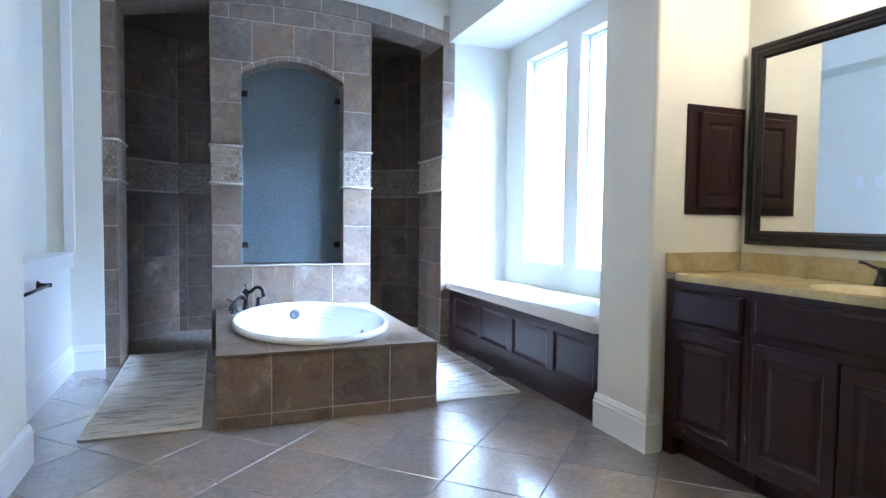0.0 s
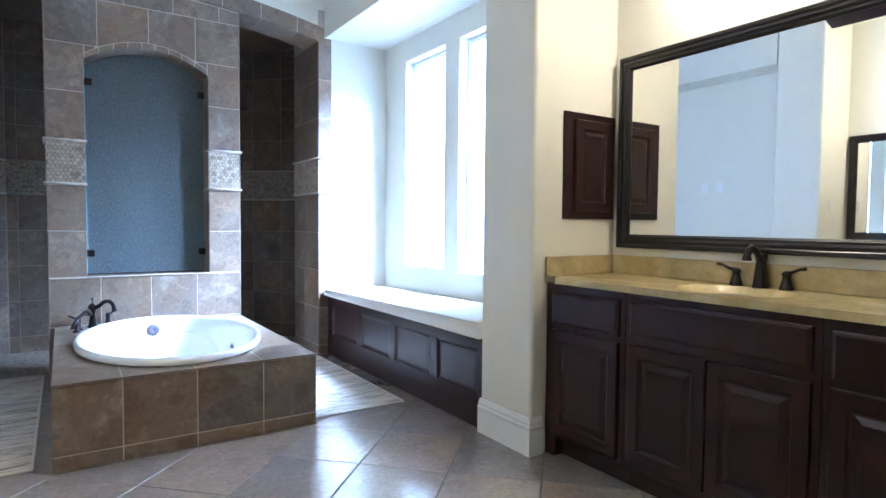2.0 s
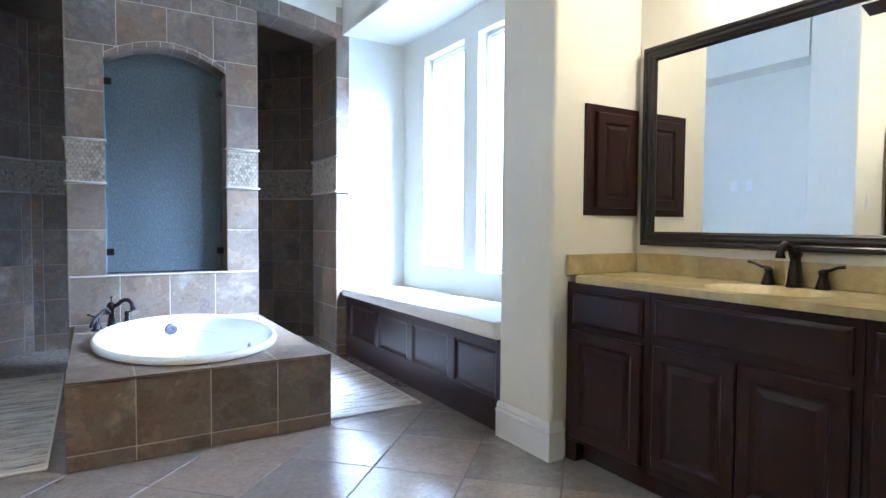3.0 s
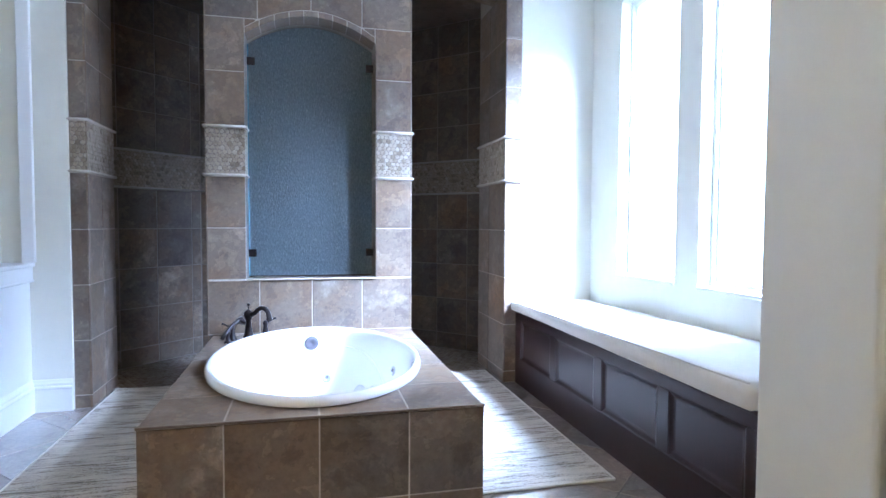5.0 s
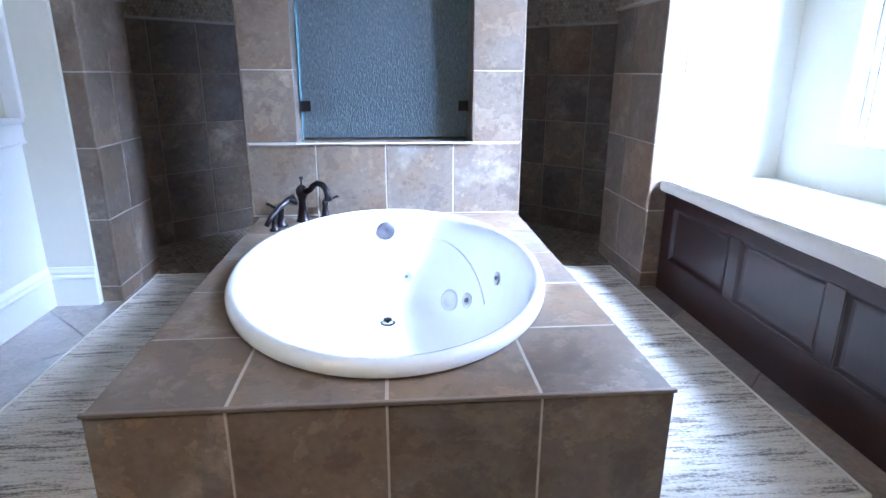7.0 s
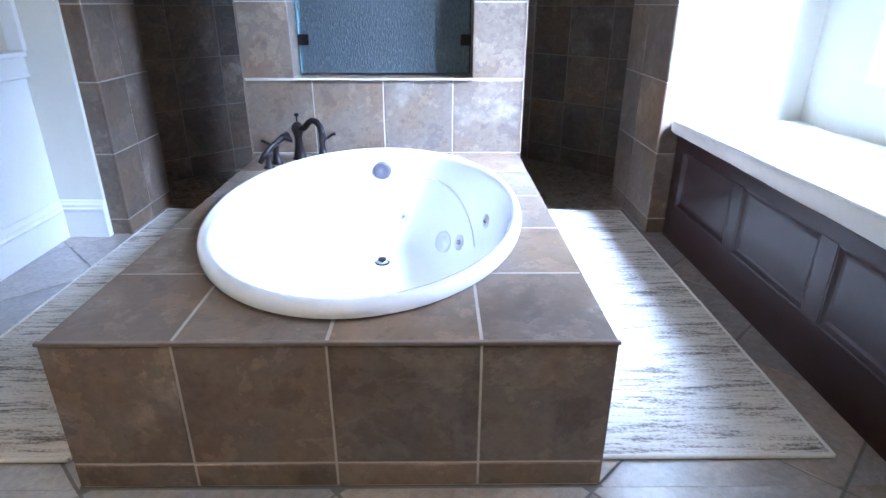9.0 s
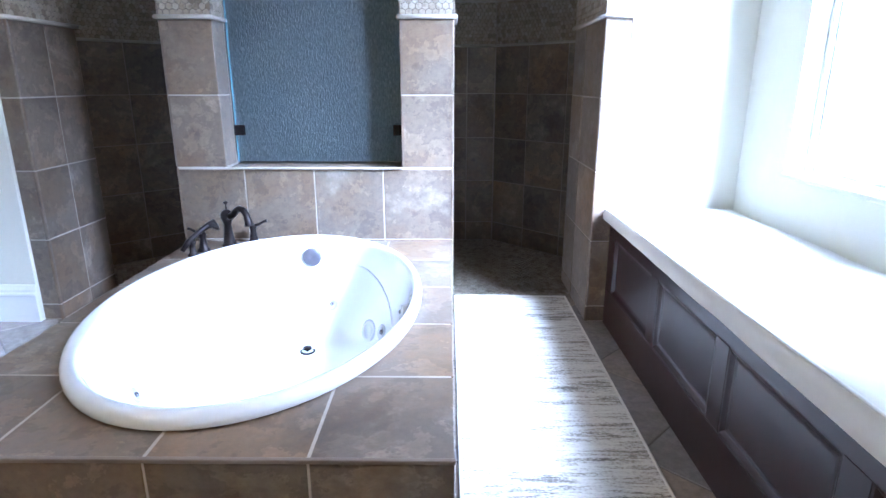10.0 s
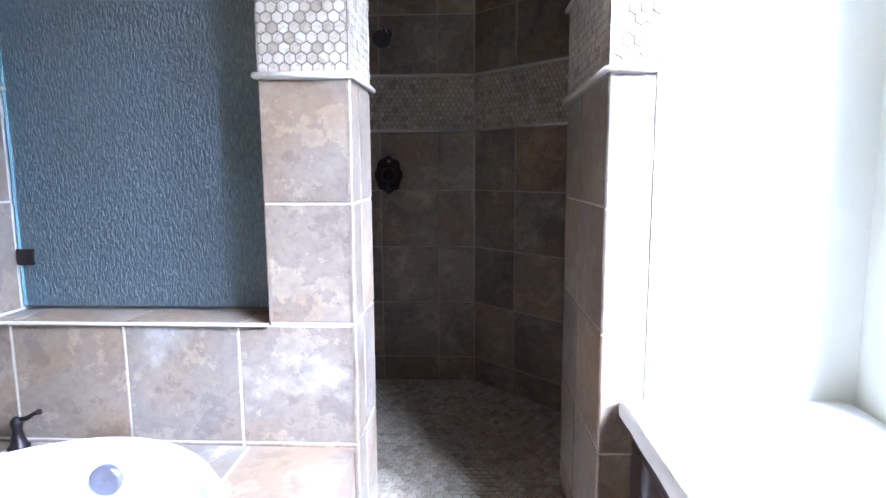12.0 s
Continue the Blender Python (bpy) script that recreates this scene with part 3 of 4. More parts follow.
def cabinet_unit(y_hi, y_lo, layout, label, group, foot=False):
    """A vanity cabinet unit facing -x; layout of (kind, y_hi, y_lo, z0, z1)."""
    u = thing("vanity_cabinet", label, "cabinet", (2.478, y_hi, 0), group)
    L = lambda bm, name, p=u: part(name, bm, WOOD, p)
    w = y_hi - y_lo
    # in own coordinates: x is along the width, y into the wall, z up
    u.rotation_euler = (0, 0, radians(-90))
    L(boxes(((0, 0, 0.10), (w, 0.485, 0.866)), r=0.002), "body")
    L(boxes(((0.0, 0.06, 0.0), (w, 0.485, 0.099))), "toe_kick")
    if foot:
        L(prism([(0, 0.0), (0.062, 0.0), (0.068, 0.03), (0.074, 0.099), (0, 0.099)], 0.003, 0.055), "foot")
    for kind, a, b, z0, z1 in layout:
        d = L(rings(a - b, z1 - z0, RAISED if kind == "door" else DRAWER), "door" if kind == "door" else "drawer_front")
        d.matrix_local = pose(y_hi - a, 0, z0)
    return u


U1 = cabinet_unit(2.310, 1.824, [("drawer", 2.262, 1.852, 0.668, 0.828), ("door", 2.262, 1.852, 0.125, 0.640)], "dark espresso wooden vanity drawer unit with raised panel door", "vanity cabinets", True)
U2 = cabinet_unit(1.822, 1.044, [("drawer", 1.793, 1.072, 0.688, 0.835), ("door", 1.793, 1.438, 0.140, 0.648), ("door", 1.430, 1.072, 0.140, 0.648)],
                  "dark espresso wooden sink base with two raised panel doors", "vanity cabinets")
U3 = cabinet_unit(1.042, 0.602, [("drawer", 1.014, 0.632, 0.672, 0.830), ("door", 1.014, 0.632, 0.125, 0.648)], "dark espresso wooden vanity drawer unit with raised panel door", "vanity cabinets")


def oval(cx, cy, rx, ry, n, z):
    return [(cx + rx * math.cos(2 * math.pi * i / n), cy + ry * math.sin(2 * math.pi * i / n), z) for i in range(n)]


def countertop():
    """Stone top with an oval cut for the basin, front edge eased, splash boards behind and at the end."""
    top = thing("vanity_countertop", "honey travertine vanity top with splash boards", "countertop", (2.71, 1.473, 0.867))
    o = Vector(top.location)
    x0, x1, y0, y1, zt, zb = 2.455, X1 - 0.002, 0.595, 2.309, 0.898, 0.8675
    n = 40
    bm = bmesh.new()
    inner = [bm.verts.new(Vector(p) - o) for p in oval(2.70, 1.473, 0.185, 0.235, n, zt)]
    low = [bm.verts.new(Vector(p) - o) for p in oval(2.70, 1.473, 0.185, 0.235, n, zb)]
    outer, outb = [], []
    for i in range(n):
        c, s = math.cos(2 * math.pi * i / n), math.sin(2 * math.pi * i / n)
        k = 1 / max(abs(c) / ((x1 - x0) / 2), abs(s) / ((y1 - y0) / 2))
        x, y = (x0 + x1) / 2 + c * k, (y0 + y1) / 2 + s * k
        x, y = min(max(x, x0), x1), min(max(y, y0), y1)
        outer.append(bm.verts.new(Vector((x, y, zt)) - o))
        outb.append(bm.verts.new(Vector((x, y, zb)) - o))
    for i in range(n):
        j = (i + 1) % n
        bm.faces.new((inner[i], outer[i], outer[j], inner[j]))
        bm.faces.new((inner[j], low[j], low[i], inner[i]))
        bm.faces.new((outer[i], outb[i], outb[j], outer[j]))
        bm.faces.new((low[i], low[j], outb[j], outb[i]))
    bmesh.ops.recalc_face_normals(bm, faces=bm.faces[:])
    part("slab", bm, COUNTER, top)
    part("backsplash", boxes((Vector((X1 - 0.022, y0, zt + 0.0005)) - o, Vector((X1 - 0.001, y1, 0.997)) - o), r=0.002), COUNTER, top)
    part("side_splash", boxes((Vector((2.463, 2.290, zt + 0.0005)) - o, Vector((X1 - 0.0225, 2.3105, 0.996)) - o), r=0.002), COUNTER, top)
    return top


TOP = countertop()


def basin():
    b = thing("sink_basin", "honey-coloured oval sink basin let into the stone top", "sink", (2.70, 1.473, 0.714))
    bm = bmesh.new()
    last = None
    n = 40
    for k, z in ((0.946, 0.1835), (0.88, 0.174), (0.72, 0.146), (0.45, 0.119), (0.12, 0.11)):
        r = [bm.verts.new(p) for p in oval(0, 0, 0.195 * k, 0.245 * k, n, z)]
        if last:
            for i in range(n):
                bm.faces.new((last[i], last[(i + 1) % n], r[(i + 1) % n], r[i]))
        last = r
    bm.faces.new(last)
    smooth(part("bowl", bm, COUNTER, b))
    part("drain", lathe([(0.022, 0.109), (0.022, 0.114), (0.014, 0.115)], 16), BRONZE, b)
    return b


BASIN = basin()


def sink_faucet():
    """Widespread faucet: vase-shaped spout body with a short curved nose and two lever handles."""
    f = thing("sink_faucet", "oil-rubbed bronze widespread sink faucet with two levers", "faucet", (2.903, 1.473, 0.8985))
    body = lathe([(0.034, 0), (0.034, 0.007), (0.031, 0.013), (0.027, 0.045), (0.022, 0.085), (0.019, 0.115), (0.023, 0.120), (0.025, 0.132), (0.020, 0.142), (0.011, 0.146), (0.012, 0.156), (0.010, 0.160), (0.003, 0.161)], 10)
    part("spout_body", body, BRONZE, f)
    nose = tube([(-0.004, 0, 0.122), (-0.024, 0, 0.140), (-0.048, 0, 0.160), (-0.078, 0, 0.170), (-0.100, 0, 0.158), (-0.108, 0, 0.138), (-0.109, 0, 0.130), (-0.109, 0, 0.118)], [0.011, 0.014, 0.0145, 0.0145, 0.0145, 0.014, 0.017, 0.019], 12)
    smooth(part("spout", nose, BRONZE, f))
    for s in (1, -1):
        h = smooth(part("handle_base", lathe([(0.028, 0), (0.028, 0.006), (0.023, 0.018), (0.016, 0.046), (0.014, 0.054), (0.018, 0.058), (0.018, 0.068), (0.013, 0.074), (0.004, 0.078)], 16, (0.0, s * 0.105, 0)), BRONZE, f))
        smooth(part("lever", tube([(0, s * 0.105, 0.070), (-0.005, s * 0.130, 0.074), (-0.012, s * 0.16, 0.088), (-0.014, s * 0.185, 0.092)], [0.008, 0.007, 0.006, 0.008], 10), BRONZE, h))
    return f


FAUCET = sink_faucet()


def framed_mirror():
    mm = thing("wall_mirror", "large rectangular mirror in a dark moulded wooden frame", "mirror", (X1 - 0.003, 2.264, 1.039))
    mm.rotation_euler = (0, 0, radians(-90))
    w, h = 1.58, 0.998
    part("frame", rings(w, h, [(0, 0), (0, 0.030), (0.006, 0.036), (0.020, 0.036), (0.026, 0.030), (0.040, 0.033), (0.052, 0.026), (0.060, 0.026), (0.070, 0.012), (0.072, 0)], False), FRAME_WOOD, mm)
    part("glass", boxes(((0.066, -0.009, 0.066), (w - 0.066, -0.002, h - 0.066))), MIRROR, mm, "silvered mirror glass")
    return mm


MIR = framed_mirror()


def vanity_light():
    """Bar with three glass shades above the mirror."""
    v = thing("vanity_light", "bronze vanity light bar with three lit glass shades", "wall lamp", (X1 - 0.002, 1.473, 2.50))
    part("back_plate", boxes(((-0.025, -0.30, -0.03), (0, 0.30, 0.03)), r=0.006), BRONZE, v)
    for y in (-0.24, 0, 0.24):
        arm = part("arm", tube([(-0.02, y, 0), (-0.09, y, 0.01), (-0.12, y, -0.01), (-0.12, y, -0.04)], 0.008, 8), BRONZE, v)
        part("shade", lathe([(0.025, -0.035), (0.045, -0.06), (0.058, -0.11), (0.066, -0.15), (0.060, -0.15), (0.02, -0.05)], 16, (-0.12, y, 0)), SHADE_GLOW, arm)
    return v


LAMP = vanity_light()


def medicine_cabinet():
    c = thing("medicine_cabinet", "recessed dark espresso wooden wall cabinet with raised panel door", "cabinet", (2.574, 2.312, 1.188))
    part("face_frame", rings(0.376, 0.546, [(0, 0), (0, 0.010), (0.004, 0.013), (0.05, 0.013)]), WOOD, c)
    d = part("door", rings(0.270, 0.472, [(0, 0), (0, 0.014), (0.005, 0.019), (0.048, 0.019), (0.053, 0.012), (0.060, 0.009), (0.080, 0.017)]), WOOD, c)
    d.location = (0.064, -0.0131, 0.037)
    return c


MED = medicine_cabinet()

# the second vanity, turned half round across the room
HALF = pose(2.0, 3.41, 0, 0, 0, 180)
for ob in (U1, U2, U3, TOP, BASIN, FAUCET, MIR, LAMP):
    copy_thing(ob, HALF @ Matrix.LocRotScale(ob.location, ob.rotation_euler, None))
sp = thing("switch_plate", "white plastic light switch plate on the cream wall", "light switch", (-0.64, 2.7455, 1.36))
part("plate", boxes(((-0.036, -0.006, -0.058), (0.036, 0, 0.058)), r=0.003), PLASTIC, sp)
part("rocker", boxes(((-0.016, -0.010, -0.033), (0.016, -0.006, 0.033)), r=0.002), PLASTIC, sp)
for y in (4.10, 3.92):
    copy_thing(sp, pose(-0.7395, y, 1.59, 0, 0, 90))

# ceiling fan, seen in the mirror alone
fan = thing("ceiling_fan", "ceiling fan with dark wooden blades and a bronze motor", "ceiling fan", (1.06, 1.43, CEIL))
smooth(part("canopy", lathe([(0.07, 0), (0.07, -0.02), (0.03, -0.06), (0.012, -0.07)], 18), BRONZE, fan))
part("downrod", tube([(0, 0, -0.06), (0, 0, -0.43)], 0.012, 10), BRONZE, fan)
smooth(part("motor", lathe([(0.03, -0.41), (0.10, -0.44), (0.12, -0.50), (0.11, -0.55), (0.05, -0.59), (0.01, -0.60)], 24), BRONZE, fan))
for k in range(5):
    b = part("blade", boxes(((0.18, -0.065, -0.004), (0.66, 0.065, 0.004)), r=0.003), WOOD, fan)
    b.matrix_local = pose(0, 0, -0.57, 0, 0, 90 + 72 * k) @ pose(0, 0, 0, -20, 0, 0)
    a = part("blade_iron", boxes(((0.09, -0.02, -0.574), (0.22, 0.02, -0.568)), r=0.002), BRONZE, fan)
    a.matrix_local = pose(0, 0, 0, 0, 0, 90 + 72 * k)

# ---- window seat ----
bench = thing("window_seat", "dark espresso wooden window seat with four recessed panels", "bench", (2.395, 4.972, 0))
bench.rotation_euler = (0, 0, radians(-90))
BW = 4.972 - 2.725
part("carcass", boxes(((0.001, 0.024, 0), (BW, 0.555, 0.496))), WOOD, bench)
part("seat_board", boxes(((0.001, -0.008, 0.4965), (BW, 0.56, 0.515)), r=0.004), WOOD, bench)
edges = [(4.875, 4.380), (4.305, 3.832), (3.754, 3.282), (3.203, 2.775)]
part("top_rail", boxes(((0.001, 0, 0.448), (BW, 0.024, 0.496)), r=0.0015), WOOD, bench)
part("bottom_rail", boxes(((0.001, 0, 0), (BW, 0.024, 0.181)), r=0.0015), WOOD, bench)
cuts = [4.971] + [v for e in edges for v in e] + [2.726]
for a, b in zip(cuts[::2], cuts[1::2]):
    part("stile", boxes(((4.972 - a, 0.0, 0.1815), (4.972 - b, 0.024, 0.4475)), r=0.0015), WOOD, bench)
for a, b in edges:
    p = part("panel", rings(a - b, 0.266, [(0, 0.0225), (0.006, 0.0215), (0.014, 0.0165), (0.020, 0.0135), (0.030, 0.0115), (0.034, 0.0112)]), WOOD, bench)
    p.matrix_local = pose(4.972 - a, 0.024, 0.1815)

cushion = thing("seat_cushion", "long white fabric cushion on the window seat", "cushion", (2.668, 3.85, 0.5155))
bm = bmesh.new()
NV = 60
prof = [(-0.302, 0.0), (-0.312, 0.015), (-0.314, 0.055), (-0.302, 0.076), (-0.27, 0.083), (-0.1, 0.088), (0.1, 0.088), (0.26, 0.082), (0.29, 0.06), (0.292, 0.0)]
last = None
for j in range(NV + 1):
    v = -1.118 + 2.232 * j / NV
    e = min(1, (1.12 - abs(v)) / 0.03 + 0.72)
    row = []
    for x, z in prof:
        wob = 0.004 * noise.noise((x * 4, v * 3.0, 1.0)) + 0.003 * noise.noise((x * 9, v * 8, 4.0))
        row.append(bm.verts.new((x + (wob if x < -0.2 else 0), v, z * e * (0.73 + 0.44 * (0.5 - v / 2.24)) + (wob * 1.2 if z > 0.05 else 0))))
    if last:
        for i in range(len(prof) - 1):
            bm.faces.new((last[i], row[i], row[i + 1], last[i + 1]))
    else:
        bm.faces.new(row[::-1])
    last = row
bm.faces.new(last)
bmesh.ops.recalc_face_normals(bm, faces=bm.faces[:])
smooth(part("cover", bm, CUSHION, cushion))
part("piping", tube([(-0.305, -1.116 + 2.228 * i / 30, 0.057 + 0.034 * (1 - i / 30) + 0.003 * noise.noise((0.3, i * 0.25, 2))) for i in range(31)], 0.0045, 6), CUSHION, cushion)

# ---- rugs ----


def rug(cx, cy, w, l, turn, label):
    r = thing("runner_rug", label, "rug", (cx, cy, 0.0), "bath runner rugs")
    r.rotation_euler = (0, 0, radians(turn))
    bm = bmesh.new()
    nu, nv = 12, 36
    g = [[bm.verts.new((-w / 2 + w * i / nu, -l / 2 + l * j / nv, 0.011 + 0.0012 * noise.noise((i * 0.6, j * 0.5, cx)))) for i in range(nu + 1)] for j in range(nv + 1)]
    for j in range(nv):
        for i in range(nu):
            bm.faces.new((g[j][i], g[j][i + 1], g[j + 1][i + 1], g[j + 1][i]))
    smooth(part("mat_surface", bm, RUG, r))
    q = [(-w / 2, -l / 2, 0.0075), (w / 2, -l / 2, 0.0075), (w / 2, l / 2, 0.0075), (-w / 2, l / 2, 0.0075), (-w / 2, -l / 2, 0.0075)]
    for a, b in zip(q, q[1:]):
        part("binding", tube([a, b], 0.0068, 8), RUG_EDGE, r)
    return r


rug(1.970, 4.346, 0.600, 1.90, 0, "cream runner rug with grey-brown streaks beside the tub")
rug(0.024, 4.366, 0.572, 1.94, 0, "cream runner rug with grey-brown streaks in front of the alcove")

# ---- tub and deck ----
deck = thing("tub_deck", "brown tiled bathtub surround with pale grout", "tub surround", (1.02, 4.15, 0))
dx0, dx1, dy0, dy1, dz = DECK
o = Vector(deck.location)
bm = bmesh.new()
n = 48
TUB_C, TUB_R = (1.011, 4.184), (0.527, 0.782)
ins = oval(TUB_C[0] - o.x, TUB_C[1] - o.y, TUB_R[0] - 0.03, TUB_R[1] - 0.03, n, dz - 0.006)
inner, outer, outb = [], [], []
for i in range(n):
    inner.append(bm.verts.new(ins[i]))
    c, s = math.cos(2 * math.pi * i / n), math.sin(2 * math.pi * i / n)
    k = 1 / max(abs(c) / (dx1 - dx0 - 0.016), abs(s) / (dy1 - dy0 - 0.016)) * 0.5
    x, y = (dx0 + dx1) / 2 + c * k - o.x, (dy0 + dy1) / 2 + s * k - o.y
    outer.append(bm.verts.new((x, y, dz - 0.006)))
    outb.append(bm.verts.new((x, y, 0)))
for cx, cy in ((dx0 + 0.008, dy0 + 0.008), (dx1 - 0.008, dy0 + 0.008), (dx1 - 0.008, dy1 - 0.008), (dx0 + 0.008, dy1 - 0.008)):
    i = min(range(n), key=lambda q: (outer[q].co.x + o.x - cx) ** 2 + (outer[q].co.y + o.y - cy) ** 2)
    for lst in (outer, outb):
        lst[i].co.x, lst[i].co.y = cx - o.x, cy - o.y
for i in range(n):
    j = (i + 1) % n
    bm.faces.new((inner[i], outer[i], outer[j], inner[j]))
    bm.faces.new((outer[i], outb[i], outb[j], outer[j]))
bmesh.ops.recalc_face_normals(bm, faces=bm.faces[:])
part("core", bm, GROUT, deck)

tub = thing("bathtub", "glossy white oval drop-in whirlpool bathtub", "bathtub", (*TUB_C, dz))
prof = [(1.0, 0.001, 0), (1.004, 0.012, 0), (0.999, 0.026, 0), (0.986, 0.036, 0), (0.968, 0.039, 0), (0.948, 0.034, 0), (0.934, 0.018, 0), (0.922, -0.02, 0.0), (0.898, -0.10, 0.0),
        (0.866, -0.18, 0.01), (0.82, -0.27, 0.025), (0.765, -0.35, 0.04), (0.69, -0.41, 0.055), (0.59, -0.44, 0.065), (0.4, -0.452, 0.075), (0.15, -0.456, 0.085)]
bm = bmesh.new()
last, n = None, 72
for k, z, sh in prof:
    row = []
    for i in range(n):
        a = 2 * math.pi * i / n
        back = 1 - 0.16 * max(0, -math.sin(a)) * min(1, max(0, -z) / 0.4)
        row.append(bm.verts.new((TUB_R[0] * k * math.cos(a), TUB_R[1] * k * math.sin(a) * back + sh, z)))
    if last:
        for i in range(n):
            bm.faces.new((last[i], last[(i + 1) % n], row[(i + 1) % n], row[i]))
    last = row
bm.faces.new(last)
bmesh.ops.recalc_face_normals(bm, faces=bm.faces[:])
shell = smooth(part("shell", bm, ACRYLIC, tub))


def tub_wall(a_deg, z):
    """A point on the inner wall at that angle and height below the rim, and the way outwards."""
    ks = [(q[1], q[0], q[2]) for q in prof[6:]]
    for (z1, k1, s1), (z2, k2, s2) in zip(ks, ks[1:]):
        if z2 <= z <= z1:
            f = (z - z1) / (z2 - z1)
            k, s = k1 + f * (k2 - k1), s1 + f * (s2 - s1)
    a = radians(a_deg)
    back = 1 - 0.16 * max(0, -math.sin(a)) * min(1, max(0, -z) / 0.4)
    return Vector((TUB_R[0] * k * math.cos(a), TUB_R[1] * k * math.sin(a) * back + s, z))


def jet(a_deg, z, r, dark=True, name="jet"):
    p = tub_wall(a_deg, z)
    t = (tub_wall(a_deg + 3, z) - tub_wall(a_deg - 3, z)).normalized()
    u = (tub_wall(a_deg, z + 0.02) - tub_wall(a_deg, z - 0.02)).normalized()
    nrm = t.cross(u)
    if nrm.dot(Vector((p.x, p.y, 0))) > 0:
        nrm = -nrm
        t = -t
    m = Matrix(((t.x, u.x, nrm.x, p.x), (t.y, u.y, nrm.y, p.y), (t.z, u.z, nrm.z, p.z), (0, 0, 0, 1)))
    ring_ob = smooth(part(name, lathe([(r, -0.004), (r, 0.004), (r * 0.85, 0.008), (r * 0.55, 0.005), (r * 0.5, 0.002)], 20, (0, 0, 0)), JET_TRIM, tub))
    ring_ob.matrix_local = m
    if dark:
        smooth(part("nozzle", lathe([(r * 0.32, 0.001), (r * 0.30, 0.009), (r * 0.12, 0.012)], 12), CHROME, ring_ob))


jet(80, -0.27, 0.028)
jet(49, -0.335, 0.052, False, "suction_cover")
jet(37, -0.30, 0.034)
jet(20, -0.14, 0.028)
jet(200, -0.26, 0.028)
jet(112, -0.33, 0.010, False, "air_inlet")
ov = smooth(part("overflow_cover", lathe([(0.043, -0.004), (0.043, 0.008), (0.038, 0.015), (0.012, 0.016), (0.008, 0.012)], 24), BRONZE_LIT, tub, "satin bronze overflow cover, coloured paler for its sheen"))
ov.matrix_local = Matrix.Translation(tub_wall(92, -0.055) + Vector((0, -0.004, 0))) @ pose(0, 0, 0, 88, 0, 0)
smooth(part("drain", lathe([(0.036, 0), (0.036, 0.006), (0.026, 0.008), (0.024, 0.002), (0.006, 0.003), (0.006, 0.012), (0.020, 0.016), (0.019, 0.026), (0.004, 0.030)], 22, (-0.017, 0.511, -0.446)), BRONZE, tub, "bronze drain with raised stopper"))
part("arm_rest_line", tube([tub_wall(66 - 3 * k, -0.075 - 0.0010 * k * k) for k in range(15)], 0.005, 8), ACRYLIC, tub)


def tub_faucet():
    """Deck-mounted roman tub filler: arched spout with finial, lever handles, hand shower in its cradle."""
    f = thing("tub_faucet", "oil-rubbed bronze roman tub faucet with hand shower", "faucet", (0.613, 4.893, dz))
    b = smooth(part("spout_body", lathe([(0.034, 0), (0.034, 0.006), (0.028, 0.012), (0.020, 0.06), (0.017, 0.10), (0.022, 0.115), (0.030, 0.135), (0.028, 0.152), (0.018, 0.165), (0.006, 0.172)], 20), BRONZE, f))
    smooth(part("finial", lathe([(0.004, 0.168), (0.004, 0.195), (0.010, 0.198), (0.012, 0.204), (0.005, 0.210)], 12), BRONZE, b))
    d = Vector((0.82, -0.57, 0))
    pts = [Vector((0, 0, 0.142)), 0.03 * d + Vector((0, 0, 0.142)), 0.055 * d + Vector((0, 0, 0.155)), 0.075 * d + Vector((0, 0, 0.175)), 0.10 * d + Vector((0, 0, 0.186)), 0.128 * d + Vector((0, 0, 0.182)), 0.148 * d + Vector((0, 0, 0.163)),
           0.156 * d + Vector((0, 0, 0.135)), 0.158 * d + Vector((0, 0, 0.115))]
    smooth(part("spout", tube(pts, [0.018, 0.016, 0.015, 0.015, 0.015, 0.015, 0.015, 0.016, 0.021], 14), BRONZE, f))
    for x, y, lx, ly in ((0.096, 0.056, 0.065, 0.008), (-0.085, -0.085, -0.060, -0.004)):
        h = smooth(part("handle_base", lathe([(0.028, 0), (0.028, 0.006), (0.020, 0.014), (0.013, 0.055), (0.017, 0.072), (0.013, 0.084), (0.004, 0.092)], 16, (x, y, 0)), BRONZE, f))
        smooth(part("lever", tube([(x, y, 0.080), (x + lx * 0.4, y + ly, 0.084), (x + lx * 0.75, y + ly, 0.098), (x + lx, y + ly * 1.2, 0.103)], [0.009, 0.007, 0.006, 0.008], 10), BRONZE, h))
    cr = smooth(part("hand_shower_cradle", lathe([(0.024, 0), (0.024, 0.006), (0.014, 0.014), (0.012, 0.045), (0.018, 0.06), (0.014, 0.07)], 14, (-0.10, -0.165, 0)), BRONZE, f))
    hs = smooth(part("hand_shower", tube([(-0.128, -0.205, 0.03), (-0.110, -0.18, 0.062), (-0.082, -0.14, 0.094), (-0.050, -0.10, 0.118), (-0.030, -0.075, 0.122)], [0.010, 0.013, 0.011, 0.014, 0.022], 12), BRONZE, f))
    smooth(part("spray_head", lathe([(0.012, 0), (0.026, 0.012), (0.032, 0.026), (0.026, 0.030)], 16, (-0.028, -0.072, 0.128), tilt=pose(0, 0, 0, 150, 20, 0)), BRONZE, hs))
    return f


tub_faucet()

# ---- niche glass ----
glass = thing("shower_window_glass", "rain-textured obscure glass panel arched at the top", "glass panel", (1.01, 5.16, 0.762))
gx = [NICHE_X[0] + 0.006 + i * (NICHE_X[1] - NICHE_X[0] - 0.012) / 16 for i in range(17)]
